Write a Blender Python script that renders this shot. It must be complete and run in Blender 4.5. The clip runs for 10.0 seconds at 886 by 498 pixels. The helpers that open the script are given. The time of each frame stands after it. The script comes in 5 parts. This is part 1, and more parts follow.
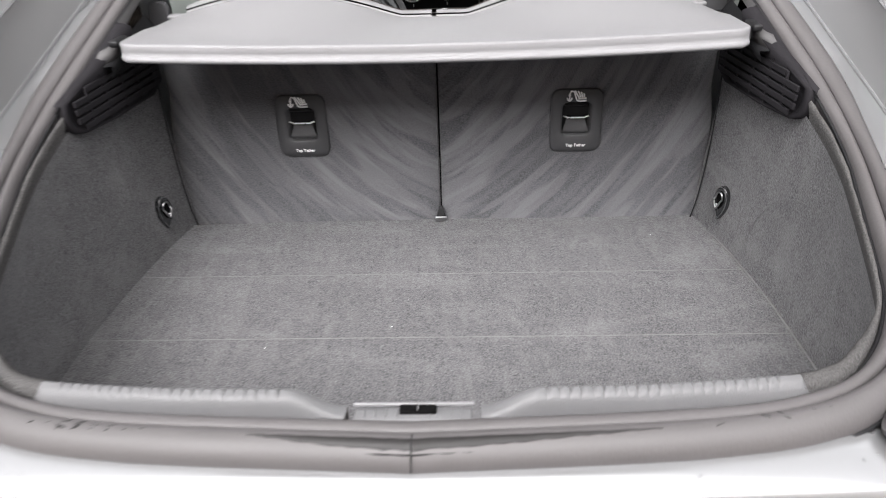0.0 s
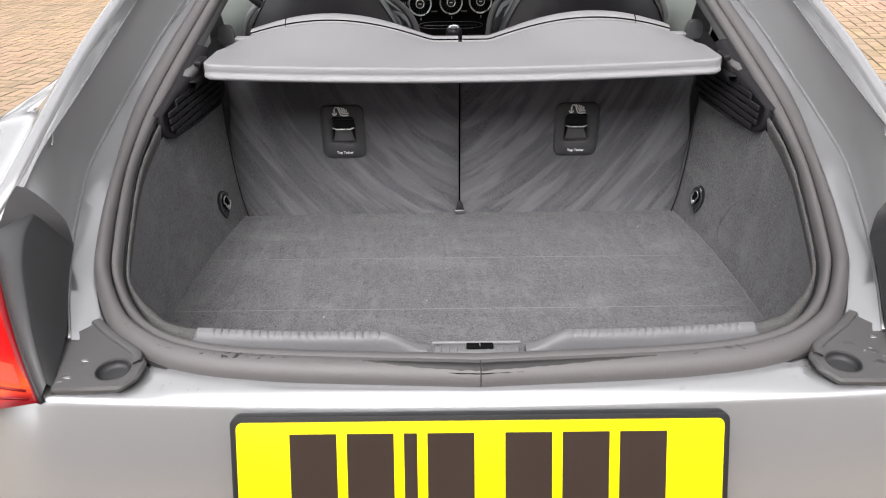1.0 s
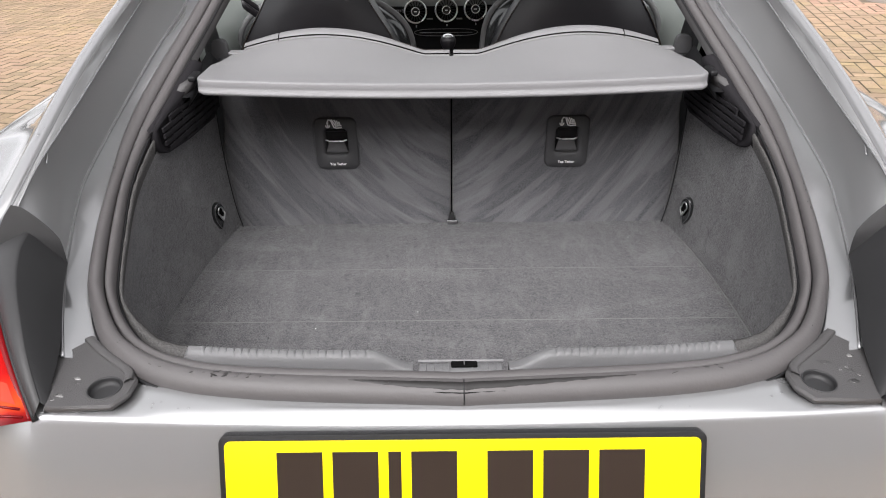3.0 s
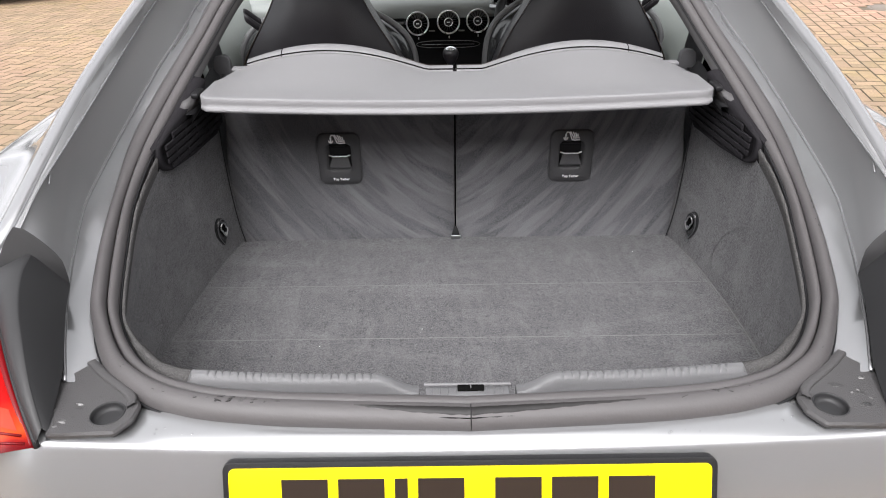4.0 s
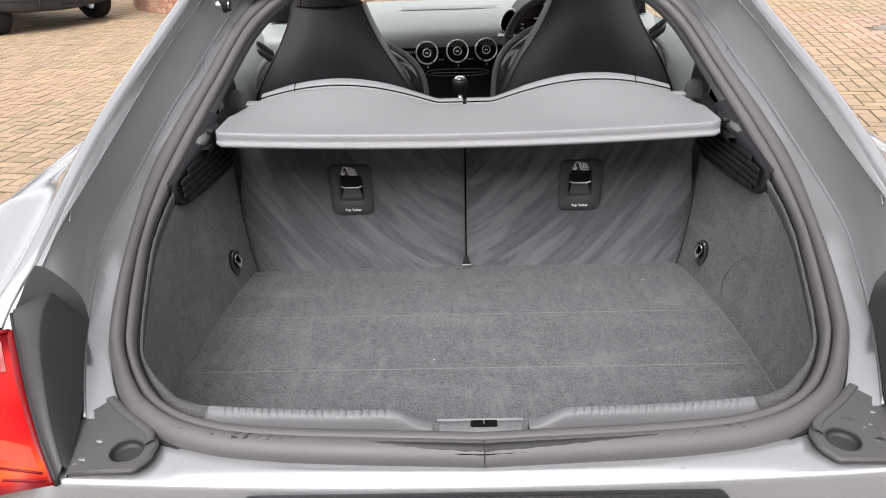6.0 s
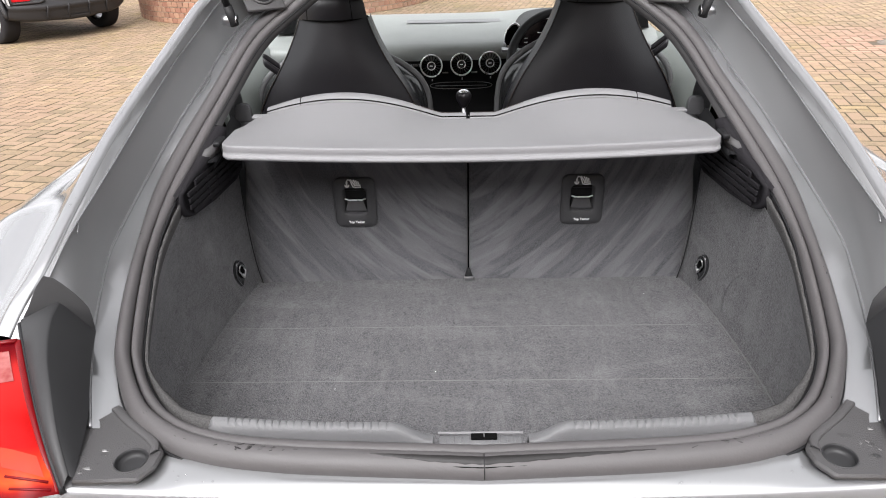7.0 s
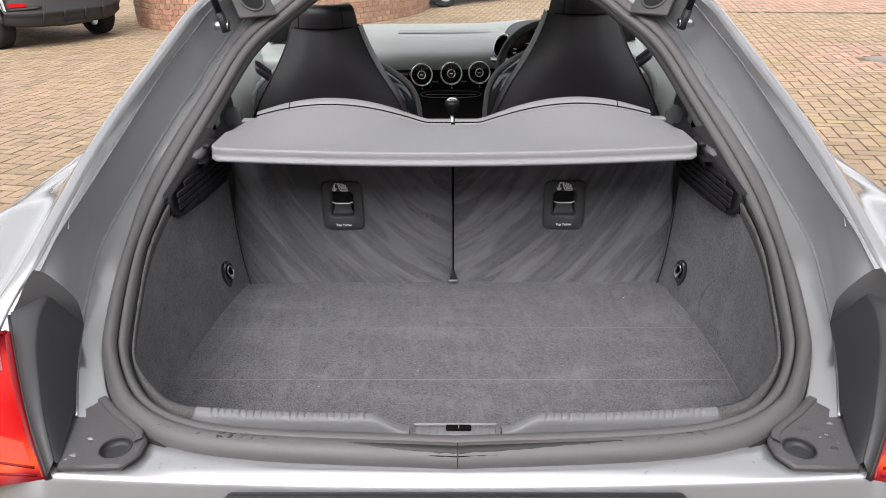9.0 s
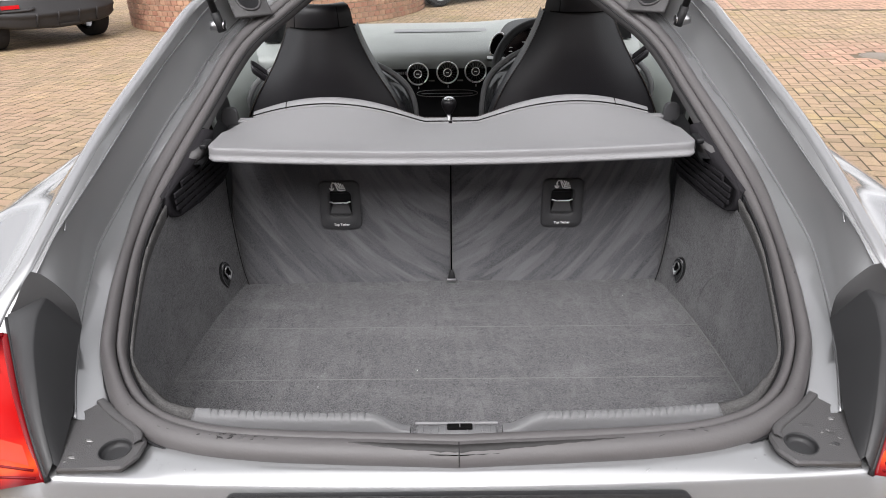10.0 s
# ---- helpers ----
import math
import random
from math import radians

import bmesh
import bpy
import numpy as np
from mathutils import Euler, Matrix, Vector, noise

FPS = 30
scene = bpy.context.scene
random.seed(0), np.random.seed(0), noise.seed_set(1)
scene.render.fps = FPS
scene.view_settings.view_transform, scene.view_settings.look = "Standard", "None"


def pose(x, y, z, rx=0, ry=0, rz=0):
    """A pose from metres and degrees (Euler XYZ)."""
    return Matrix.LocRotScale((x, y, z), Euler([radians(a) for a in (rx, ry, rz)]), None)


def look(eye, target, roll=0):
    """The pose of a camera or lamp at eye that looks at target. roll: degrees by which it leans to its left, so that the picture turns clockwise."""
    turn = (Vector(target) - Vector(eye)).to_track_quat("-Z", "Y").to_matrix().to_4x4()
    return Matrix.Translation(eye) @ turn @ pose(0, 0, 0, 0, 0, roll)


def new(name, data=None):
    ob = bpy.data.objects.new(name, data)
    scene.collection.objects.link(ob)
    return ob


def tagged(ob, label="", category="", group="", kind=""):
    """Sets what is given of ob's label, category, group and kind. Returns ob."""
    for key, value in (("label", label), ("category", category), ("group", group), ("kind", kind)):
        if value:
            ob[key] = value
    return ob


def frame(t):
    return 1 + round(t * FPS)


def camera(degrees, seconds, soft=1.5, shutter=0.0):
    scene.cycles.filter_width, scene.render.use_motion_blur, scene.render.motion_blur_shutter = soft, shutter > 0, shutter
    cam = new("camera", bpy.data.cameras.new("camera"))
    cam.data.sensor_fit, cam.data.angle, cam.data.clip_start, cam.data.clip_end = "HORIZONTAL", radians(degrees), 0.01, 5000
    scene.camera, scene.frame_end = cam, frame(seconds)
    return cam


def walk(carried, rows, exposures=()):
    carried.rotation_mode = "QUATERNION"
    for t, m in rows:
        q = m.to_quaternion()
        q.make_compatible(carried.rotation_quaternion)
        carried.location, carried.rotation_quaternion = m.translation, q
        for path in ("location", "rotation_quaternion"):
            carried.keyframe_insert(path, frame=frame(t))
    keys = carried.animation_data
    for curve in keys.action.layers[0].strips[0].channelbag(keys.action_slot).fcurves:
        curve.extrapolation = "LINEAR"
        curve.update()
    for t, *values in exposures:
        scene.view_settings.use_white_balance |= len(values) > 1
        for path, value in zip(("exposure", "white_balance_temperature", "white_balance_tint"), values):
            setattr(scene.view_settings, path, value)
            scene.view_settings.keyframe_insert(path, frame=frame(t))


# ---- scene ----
cam = camera(64.5, 10.0, 1.0, 0.5)
PATH = [
    (0, (0.047, -0.256, 1.223), (-0.018, 1.457, 0.194), -2.0),
    (0.5, (-0.016, -0.378, 1.265), (-0.052, 1.352, 0.262), -1.4),
    (1, (-0.037, -0.462, 1.325), (-0.04, 1.249, 0.288), -0.7),
    (1.5, (-0.029, -0.49, 1.337), (-0.035, 1.21, 0.284), -0.7),
    (2, (-0.017, -0.483, 1.351), (-0.025, 1.217, 0.297), -0.7),
    (2.5, (-0.017, -0.474, 1.355), (-0.021, 1.229, 0.307), -0.6),
    (4, (-0.024, -0.447, 1.368), (-0.031, 1.271, 0.345), -0.9),
    (4.5, (-0.023, -0.445, 1.378), (-0.037, 1.279, 0.365), -1.1),
    (5, (-0.027, -0.443, 1.382), (-0.049, 1.289, 0.382), -1.4),
    (5.5, (-0.028, -0.443, 1.379), (-0.056, 1.296, 0.392), -1.6),
    (6, (-0.027, -0.449, 1.393), (-0.06, 1.298, 0.42), -1.7),
    (7.5, (-0.023, -0.465, 1.405), (-0.068, 1.301, 0.468), -1.1),
    (8, (-0.015, -0.477, 1.398), (-0.055, 1.294, 0.47), -0.7),
    (8.5, (-0.008, -0.483, 1.406), (-0.039, 1.289, 0.48), -0.5),
    (9, (-0.005, -0.494, 1.405), (-0.028, 1.281, 0.483), -0.5),
    (9.5, (-0.009, -0.497, 1.405), (-0.027, 1.278, 0.483), -0.7),
    (10, (-0.009, -0.492, 1.402), (-0.022, 1.283, 0.479), -0.8),
]
walk(cam, [(t, look(eye, target, roll)) for t, eye, target, roll in PATH],
     [(t, stops, 6500 if t < 3 else 6430, 12.5) for t, stops in ((0.0, 2.02), (0.5, 2.00), (1.0, 1.71), (1.5, 1.50), (2.5, 1.48), (4.0, 1.64), (6.0, 1.67), (7.5, 1.58), (10.0, 1.46))])

# ---- light ----
world = bpy.data.worlds.new("overcast_sky")
scene.world = world
world.use_nodes = True
wn = world.node_tree
sky = wn.nodes.new("ShaderNodeTexSky")
sky.sky_type = "NISHITA"
sky.sun_disc = False
sky.sun_elevation = radians(50)
sky.sun_rotation = radians(196)
sky.air_density, sky.dust_density, sky.ozone_density = 1.0, 4.0, 1.0
veil = wn.nodes.new("ShaderNodeHueSaturation")
veil.inputs["Saturation"].default_value = 0.04
wn.links.new(sky.outputs[0], veil.inputs["Color"])
wn.links.new(veil.outputs[0], wn.nodes["Background"].inputs[0])
wn.nodes["Background"].inputs[1].default_value = 0.15
sun_data = bpy.data.lights.new("sun", "SUN")
sun_data.energy, sun_data.angle, sun_data.color = 0.9, radians(85), (1.0, 0.97, 0.93)
sun = new("sun", sun_data)
sun.matrix_world = look((-0.6, -2.9, 5.7), (0, 0.5, 0.6))


# ---- materials ----
def material(name, color, rough=0.5, metal=0.0, second=None, scale=30.0, amount=0.5, bump=0.0, bump_scale=None,
             coat=0.0, spec=0.5, random_amount=0.0, sheen=0.0, fleck=0.0):
    """A surface with two scales of variation: broad stains and fine grain."""
    m = bpy.data.materials.new(name)
    m.use_nodes = True
    nt = m.node_tree
    b = nt.nodes["Principled BSDF"]
    L = nt.links.new
    tc = nt.nodes.new("ShaderNodeTexCoord")
    n1 = nt.nodes.new("ShaderNodeTexNoise")
    n1.inputs["Scale"].default_value, n1.inputs["Detail"].default_value = scale, 5.0
    n2 = nt.nodes.new("ShaderNodeTexNoise")
    n2.inputs["Scale"].default_value, n2.inputs["Detail"].default_value = (bump_scale or scale * 12), 3.0
    L(tc.outputs["Object"], n1.inputs["Vector"])
    L(tc.outputs["Object"], n2.inputs["Vector"])
    ramp = nt.nodes.new("ShaderNodeValToRGB")
    ramp.color_ramp.elements[0].position, ramp.color_ramp.elements[1].position = 0.3, 0.72
    c2 = second or tuple(c * 0.8 for c in color)
    mixc = [c * (1 - amount) + d * amount for c, d in zip(color, c2)]
    ramp.color_ramp.elements[0].color = (*mixc, 1)
    ramp.color_ramp.elements[1].color = (*color, 1)
    L(n1.outputs["Fac"], ramp.inputs["Fac"])
    out = ramp.outputs["Color"]
    if fleck > 0:
        fine = nt.nodes.new("ShaderNodeMapRange")
        fine.inputs["From Min"].default_value, fine.inputs["From Max"].default_value = 0.3, 0.7
        fine.inputs["To Min"].default_value, fine.inputs["To Max"].default_value = 1 - fleck, 1 + fleck
        L(n2.outputs["Fac"], fine.inputs["Value"])
        mul = nt.nodes.new("ShaderNodeVectorMath")
        mul.operation = "SCALE"
        L(out, mul.inputs[0])
        L(fine.outputs["Result"], mul.inputs["Scale"])
        out = mul.outputs["Vector"]
    if random_amount > 0:
        info = nt.nodes.new("ShaderNodeObjectInfo")
        geo = nt.nodes.new("ShaderNodeNewGeometry")
        add = nt.nodes.new("ShaderNodeMath")
        add.operation = "ADD"
        L(info.outputs["Random"], add.inputs[0])
        L(geo.outputs["Random Per Island"], add.inputs[1])
        fr = nt.nodes.new("ShaderNodeMath")
        fr.operation = "FRACT"
        L(add.outputs[0], fr.inputs[0])
        mr = nt.nodes.new("ShaderNodeMapRange")
        mr.inputs["To Min"].default_value, mr.inputs["To Max"].default_value = 1 - random_amount, 1 + random_amount
        L(fr.outputs[0], mr.inputs["Value"])
        sc = nt.nodes.new("ShaderNodeVectorMath")
        sc.operation = "SCALE"
        L(out, sc.inputs[0])
        L(mr.outputs["Result"], sc.inputs["Scale"])
        out = sc.outputs["Vector"]
    L(out, b.inputs["Base Color"])
    rr = nt.nodes.new("ShaderNodeMapRange")
    rr.inputs["To Min"].default_value, rr.inputs["To Max"].default_value = max(0.02, rough * 0.85), min(1.0, rough * 1.15)
    L(n1.outputs["Fac"], rr.inputs["Value"])
    L(rr.outputs["Result"], b.inputs["Roughness"])
    b.inputs["Metallic"].default_value = metal
    b.inputs["Specular IOR Level"].default_value = spec
    b.inputs["Coat Weight"].default_value = coat
    b.inputs["Coat Roughness"].default_value = 0.04
    b.inputs["Sheen Weight"].default_value = sheen
    if bump > 0:
        bp = nt.nodes.new("ShaderNodeBump")
        bp.inputs["Strength"].default_value, bp.inputs["Distance"].default_value = bump, 0.002
        L(n2.outputs["Fac"], bp.inputs["Height"])
        L(bp.outputs["Normal"], b.inputs["Normal"])
    return m


def brushed_carpet(name, color, stripe):
    """Cut-pile carpet on which brushing has left fan-shaped strokes."""
    m = material(name, color, 0.95, scale=14, amount=0.35, bump=0.6, bump_scale=450, sheen=0.15, spec=0.1, fleck=0.4)
    nt = m.node_tree
    L = nt.links.new
    b = nt.nodes["Principled BSDF"]
    src = b.inputs["Base Color"].links[0].from_socket

    def math_node(op, a, c=None):
        q = nt.nodes.new("ShaderNodeMath")
        q.operation = op
        for slot, val in ((0, a), (1, c)):
            if val is None:
                continue
            if isinstance(val, (int, float)):
                q.inputs[slot].default_value = val
            else:
                L(val, q.inputs[slot])
        return q.outputs[0]

    tc, sep = nt.nodes.new("ShaderNodeTexCoord"), nt.nodes.new("ShaderNodeSeparateXYZ")
    L(tc.outputs["Object"], sep.inputs[0])
    px = math_node("ADD", math_node("ABSOLUTE", sep.outputs["X"]), 0.24)
    pz = math_node("ADD", sep.outputs["Z"], -1.09)
    rad = math_node("SQRT", math_node("ADD", math_node("MULTIPLY", px, px), math_node("MULTIPLY", pz, pz)))
    ang = math_node("ARCTAN2", pz, px)
    halves = math_node("MULTIPLY", math_node("SIGN", sep.outputs["X"]), 3.7)
    streaks = None
    for k_r, k_a, low, high, weight in ((33.0, 2.4, 0.45, 0.56, 0.46), (60.0, 3.6, 0.46, 0.62, 0.26), (7.0, 2.5, 0.40, 0.70, 0.22)):
        comb = nt.nodes.new("ShaderNodeCombineXYZ")
        L(math_node("MULTIPLY", rad, k_r), comb.inputs["X"])
        L(math_node("MULTIPLY", ang, k_a), comb.inputs["Y"])
        L(halves, comb.inputs["Z"])
        n = nt.nodes.new("ShaderNodeTexNoise")
        n.inputs["Scale"].default_value, n.inputs["Detail"].default_value, n.inputs["Distortion"].default_value = 1.0, 2.0, 0.35
        L(comb.outputs[0], n.inputs["Vector"])
        mr = nt.nodes.new("ShaderNodeMapRange")
        mr.interpolation_type = "SMOOTHSTEP"
        mr.inputs["From Min"].default_value, mr.inputs["From Max"].default_value = low, high
        mr.inputs["To Max"].default_value = weight
        L(n.outputs["Fac"], mr.inputs["Value"])
        streaks = mr.outputs["Result"] if streaks is None else math_node("ADD", streaks, mr.outputs["Result"])
    mx = nt.nodes.new("ShaderNodeMix")
    mx.data_type = "RGBA"
    L(streaks, mx.inputs["Factor"])
    L(src, mx.inputs["A"])
    mx.inputs["B"].default_value = (*stripe, 1)
    L(mx.outputs["Result"], b.inputs["Base Color"])
    return m


def scuffed(m, streak, strength, stretch=(1.0, 1.0, 1.0), scale=4.0):
    """Broad streaks left by brushing and loading, over a finished carpet material."""
    nt = m.node_tree
    L = nt.links.new
    b = nt.nodes["Principled BSDF"]
    src = b.inputs["Base Color"].links[0].from_socket
    tc, mp = nt.nodes.new("ShaderNodeTexCoord"), nt.nodes.new("ShaderNodeMapping")
    mp.inputs["Rotation"].default_value = (0.3, 0.2, 0.5)
    mp.inputs["Scale"].default_value = stretch
    L(tc.outputs["Object"], mp.inputs["Vector"])
    n = nt.nodes.new("ShaderNodeTexNoise")
    n.inputs["Scale"].default_value, n.inputs["Detail"].default_value, n.inputs["Distortion"].default_value = scale, 6.0, 1.8
    L(mp.outputs[0], n.inputs["Vector"])
    mr = nt.nodes.new("ShaderNodeMapRange")
    mr.inputs["From Min"].default_value, mr.inputs["From Max"].default_value = 0.5, 0.72
    mr.inputs["To Max"].default_value = strength
    L(n.outputs["Fac"], mr.inputs["Value"])
    mx = nt.nodes.new("ShaderNodeMix")
    mx.data_type = "RGBA"
    L(mr.outputs["Result"], mx.inputs["Factor"])
    L(src, mx.inputs["A"])
    mx.inputs["B"].default_value = (*streak, 1)
    L(mx.outputs["Result"], b.inputs["Base Color"])
    return m


def lamp_lens(name, stops):
    """Coloured lens: the colours of its chambers from the foot to the top."""
    m = material(name, (0.5, 0.01, 0.01), 0.16, scale=9, amount=0.3, coat=0.0, spec=0.06)
    nt = m.node_tree
    L = nt.links.new
    b = nt.nodes["Principled BSDF"]
    tc, sep = nt.nodes.new("ShaderNodeTexCoord"), nt.nodes.new("ShaderNodeSeparateXYZ")
    L(tc.outputs["Object"], sep.inputs[0])
    n = nt.nodes.new("ShaderNodeTexNoise")
    n.inputs["Scale"].default_value = 22.0
    L(tc.outputs["Object"], n.inputs["Vector"])
    ma = nt.nodes.new("ShaderNodeMath")
    ma.operation = "MULTIPLY_ADD"
    ma.inputs[1].default_value = 0.010
    L(n.outputs["Fac"], ma.inputs[0])
    L(sep.outputs["Z"], ma.inputs[2])
    mr = nt.nodes.new("ShaderNodeMapRange")
    mr.inputs["From Min"].default_value, mr.inputs["From Max"].default_value = 0.775, 0.885
    L(ma.outputs[0], mr.inputs["Value"])
    ramp = nt.nodes.new("ShaderNodeValToRGB")
    L(mr.outputs["Result"], ramp.inputs["Fac"])
    el = ramp.color_ramp.elements
    el[0].position, el[0].color = stops[0][0], (*stops[0][1], 1)
    el[1].position, el[1].color = stops[-1][0], (*stops[-1][1], 1)
    for p, c in stops[1:-1]:
        e = el.new(p)
        e.color = (*c, 1)
    L(ramp.outputs["Color"], b.inputs["Base Color"])
    return m


M = {}
M["paint"] = material("grey_gloss_paint", (0.300, 0.303, 0.310), 0.22, 0.58, scale=9, amount=0.08, coat=1.0, bump=0.01, bump_scale=700)
# body paint darkened to hold the channel wall's shade
M["shaded_paint"] = material("grey_paint_shaded", (0.252, 0.254, 0.258), 0.38, 0.30, scale=14, amount=0.08, coat=1.0, bump=0.01, bump_scale=700)
M["carpet"] = material("boot_carpet", (0.090, 0.089, 0.093), 0.97, scale=9, amount=0.5, second=(0.070, 0.070, 0.073), bump=1.0, bump_scale=430, sheen=0.15, spec=0.1, fleck=0.62)
scuffed(M["carpet"], (0.165, 0.163, 0.167), 0.36, (1.0, 2.6, 1.4), 3.2)
scuffed(M["carpet"], (0.024, 0.023, 0.025), 0.88, (1.0, 1.0, 1.0), 160.0)
scuffed(M["carpet"], (0.190, 0.188, 0.192), 0.50, (1.0, 1.3, 1.0), 190.0)
scuffed(M["carpet"], (0.160, 0.158, 0.161), 0.34, (3.0, 1.0, 1.6), 7.0)
M["edge_carpet"] = material("edge_carpet", (0.078, 0.076, 0.075), 0.97, scale=60, amount=0.5, bump=1.0, bump_scale=420, spec=0.1, fleck=0.3)
M["carpet_seam"] = material("carpet_seam", (0.172, 0.170, 0.172), 0.95, scale=60, amount=0.5, second=(0.11, 0.11, 0.11), bump=0.6, bump_scale=400, spec=0.1)
M["suede"] = brushed_carpet("brushed_seatback_carpet", (0.084, 0.084, 0.090), (0.156, 0.155, 0.163))
M["rubber"] = material("seal_rubber", (0.078, 0.073, 0.074), 0.55, scale=25, amount=0.35, bump=0.15, bump_scale=260)
M["wet"] = material("wet_rubber", (0.018, 0.017, 0.017), 0.36, spec=0.18, scale=90, amount=0.4, bump=0.3, bump_scale=160)
M["plastic"] = material("grained_grey_plastic", (0.054, 0.052, 0.053), 0.55, scale=20, amount=0.2, bump=0.35, bump_scale=600)
M["sill"] = material("sill_plastic", (0.106, 0.106, 0.109), 0.5, scale=18, amount=0.2, bump=0.3, bump_scale=650)
M["black"] = material("black_plastic", (0.010, 0.010, 0.011), 0.5, spec=0.3, scale=22, amount=0.3, bump=0.3, bump_scale=500)
M["bumper"] = material("bumper_plastic", (0.030, 0.029, 0.030), 0.5, spec=0.25, scale=12, amount=0.3, bump=0.3, bump_scale=300)
M["vent"] = material("matt_vent_plastic", (0.016, 0.015, 0.017), 0.75, spec=0.12, scale=22, amount=0.3, bump=0.3, bump_scale=500)
M["anchor"] = material("anchor_plastic", (0.052, 0.052, 0.055), 0.5, scale=30, amount=0.2, bump=0.3, bump_scale=700)
M["satin"] = material("satin_black_trim", (0.020, 0.020, 0.021), 0.48, spec=0.38, scale=15, amount=0.25, bump=0.1, bump_scale=700)
M["vinyl"] = material("grey_vinyl", (0.182, 0.181, 0.186), 0.5, scale=12, amount=0.12, bump=0.25, bump_scale=900)
M["leather"] = material("black_leather", (0.012, 0.011, 0.013), 0.40, spec=0.36, scale=20, amount=0.3, bump=0.25, bump_scale=420)
M["gloss"] = material("gloss_black_shell", (0.02, 0.021, 0.022), 0.16, scale=12, amount=0.2, coat=0.5)
# base raised so the dash top carries the windscreen's sky reflection
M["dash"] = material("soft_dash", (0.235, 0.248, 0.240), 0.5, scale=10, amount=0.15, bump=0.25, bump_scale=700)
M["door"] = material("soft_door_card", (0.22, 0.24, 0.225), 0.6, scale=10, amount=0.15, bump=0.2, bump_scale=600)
M["chrome"] = material("bright_chrome", (0.92, 0.92, 0.93), 0.28, 1.0, scale=40, amount=0.1)
M["steel"] = material("dull_steel", (0.45, 0.45, 0.46), 0.35, 1.0, scale=40, amount=0.3)
M["white"] = material("white_print", (0.92, 0.92, 0.92), 0.5, scale=60, amount=0.05)
# near-black without gloss: shade inside slots and wells is in the colour
M["dark"] = material("dark_cavity", (0.003, 0.003, 0.003), 0.8, spec=0.05, scale=30, amount=0.3)
M["yellow"] = material("yellow_reflective_plate", (0.82, 0.66, 0.0), 0.45, spec=0.2, scale=6, amount=0.06, bump=0.03, bump_scale=900)
M["ink"] = material("plate_black", (0.026, 0.018, 0.014), 0.3, scale=18, amount=0.3)
M["ink_red"] = material("plate_red", (0.45, 0.02, 0.02), 0.4, scale=18, amount=0.1)
M["lens"] = lamp_lens("red_lamp_lens", [(0.0, (0.06, 0.001, 0.002)), (0.13, (0.11, 0.001, 0.003)), (0.18, (0.24, 0.006, 0.004)), (0.25, (0.62, 0.060, 0.012)), (0.36, (0.52, 0.024, 0.008)), (0.46, (0.34, 0.004, 0.004)),
                                       (0.60, (0.34, 0.006, 0.006)), (0.76, (0.42, 0.020, 0.018)), (0.82, (0.13, 0.002, 0.004)), (0.86, (0.07, 0.001, 0.003)), (1.0, (0.06, 0.001, 0.003))])
M["reflector"] = material("red_reflector", (0.40, 0.006, 0.010), 0.15, scale=30, amount=0.5, spec=0.3)
M["amber"] = material("amber_lamp_band", (0.45, 0.040, 0.012), 0.35, scale=14, amount=0.7, second=(0.40, 0.02, 0.012), spec=0.1)
M["maroon"] = material("dark_red_lamp_frame", (0.14, 0.003, 0.005), 0.2, scale=9, amount=0.3, spec=0.2)
M["clear"] = material("pale_lamp_band", (0.34, 0.13, 0.12), 0.2, scale=60, amount=0.8, second=(0.2, 0.01, 0.01), spec=0.2)
M["brick"] = material("red_brick", (0.31, 0.18, 0.115), 0.85, scale=6, amount=0.8, second=(0.18, 0.10, 0.065), bump=0.6, bump_scale=160, random_amount=0.22)
M["mortar"] = material("mortar", (0.34, 0.27, 0.20), 0.95, scale=40, amount=0.4, bump=0.6, bump_scale=200)
M["paver"] = material("buff_brick_paver", (0.325, 0.235, 0.138), 0.85, scale=0.55, amount=0.9, second=(0.165, 0.118, 0.074), bump=0.6, bump_scale=120, random_amount=0.27, fleck=0.3)
scuffed(M["paver"], (0.120, 0.085, 0.050), 0.6, (1.0, 1.0, 1.0), 22.0)
scuffed(M["paver"], (0.250, 0.185, 0.060), 0.55, (1.0, 1.0, 1.0), 1.1)
scuffed(M["paver"], (0.130, 0.100, 0.062), 0.55, (1.0, 1.0, 1.0), 5.0)
scuffed(M["paver"], (0.300, 0.180, 0.125), 0.60, (1.0, 1.0, 1.0), 0.33)


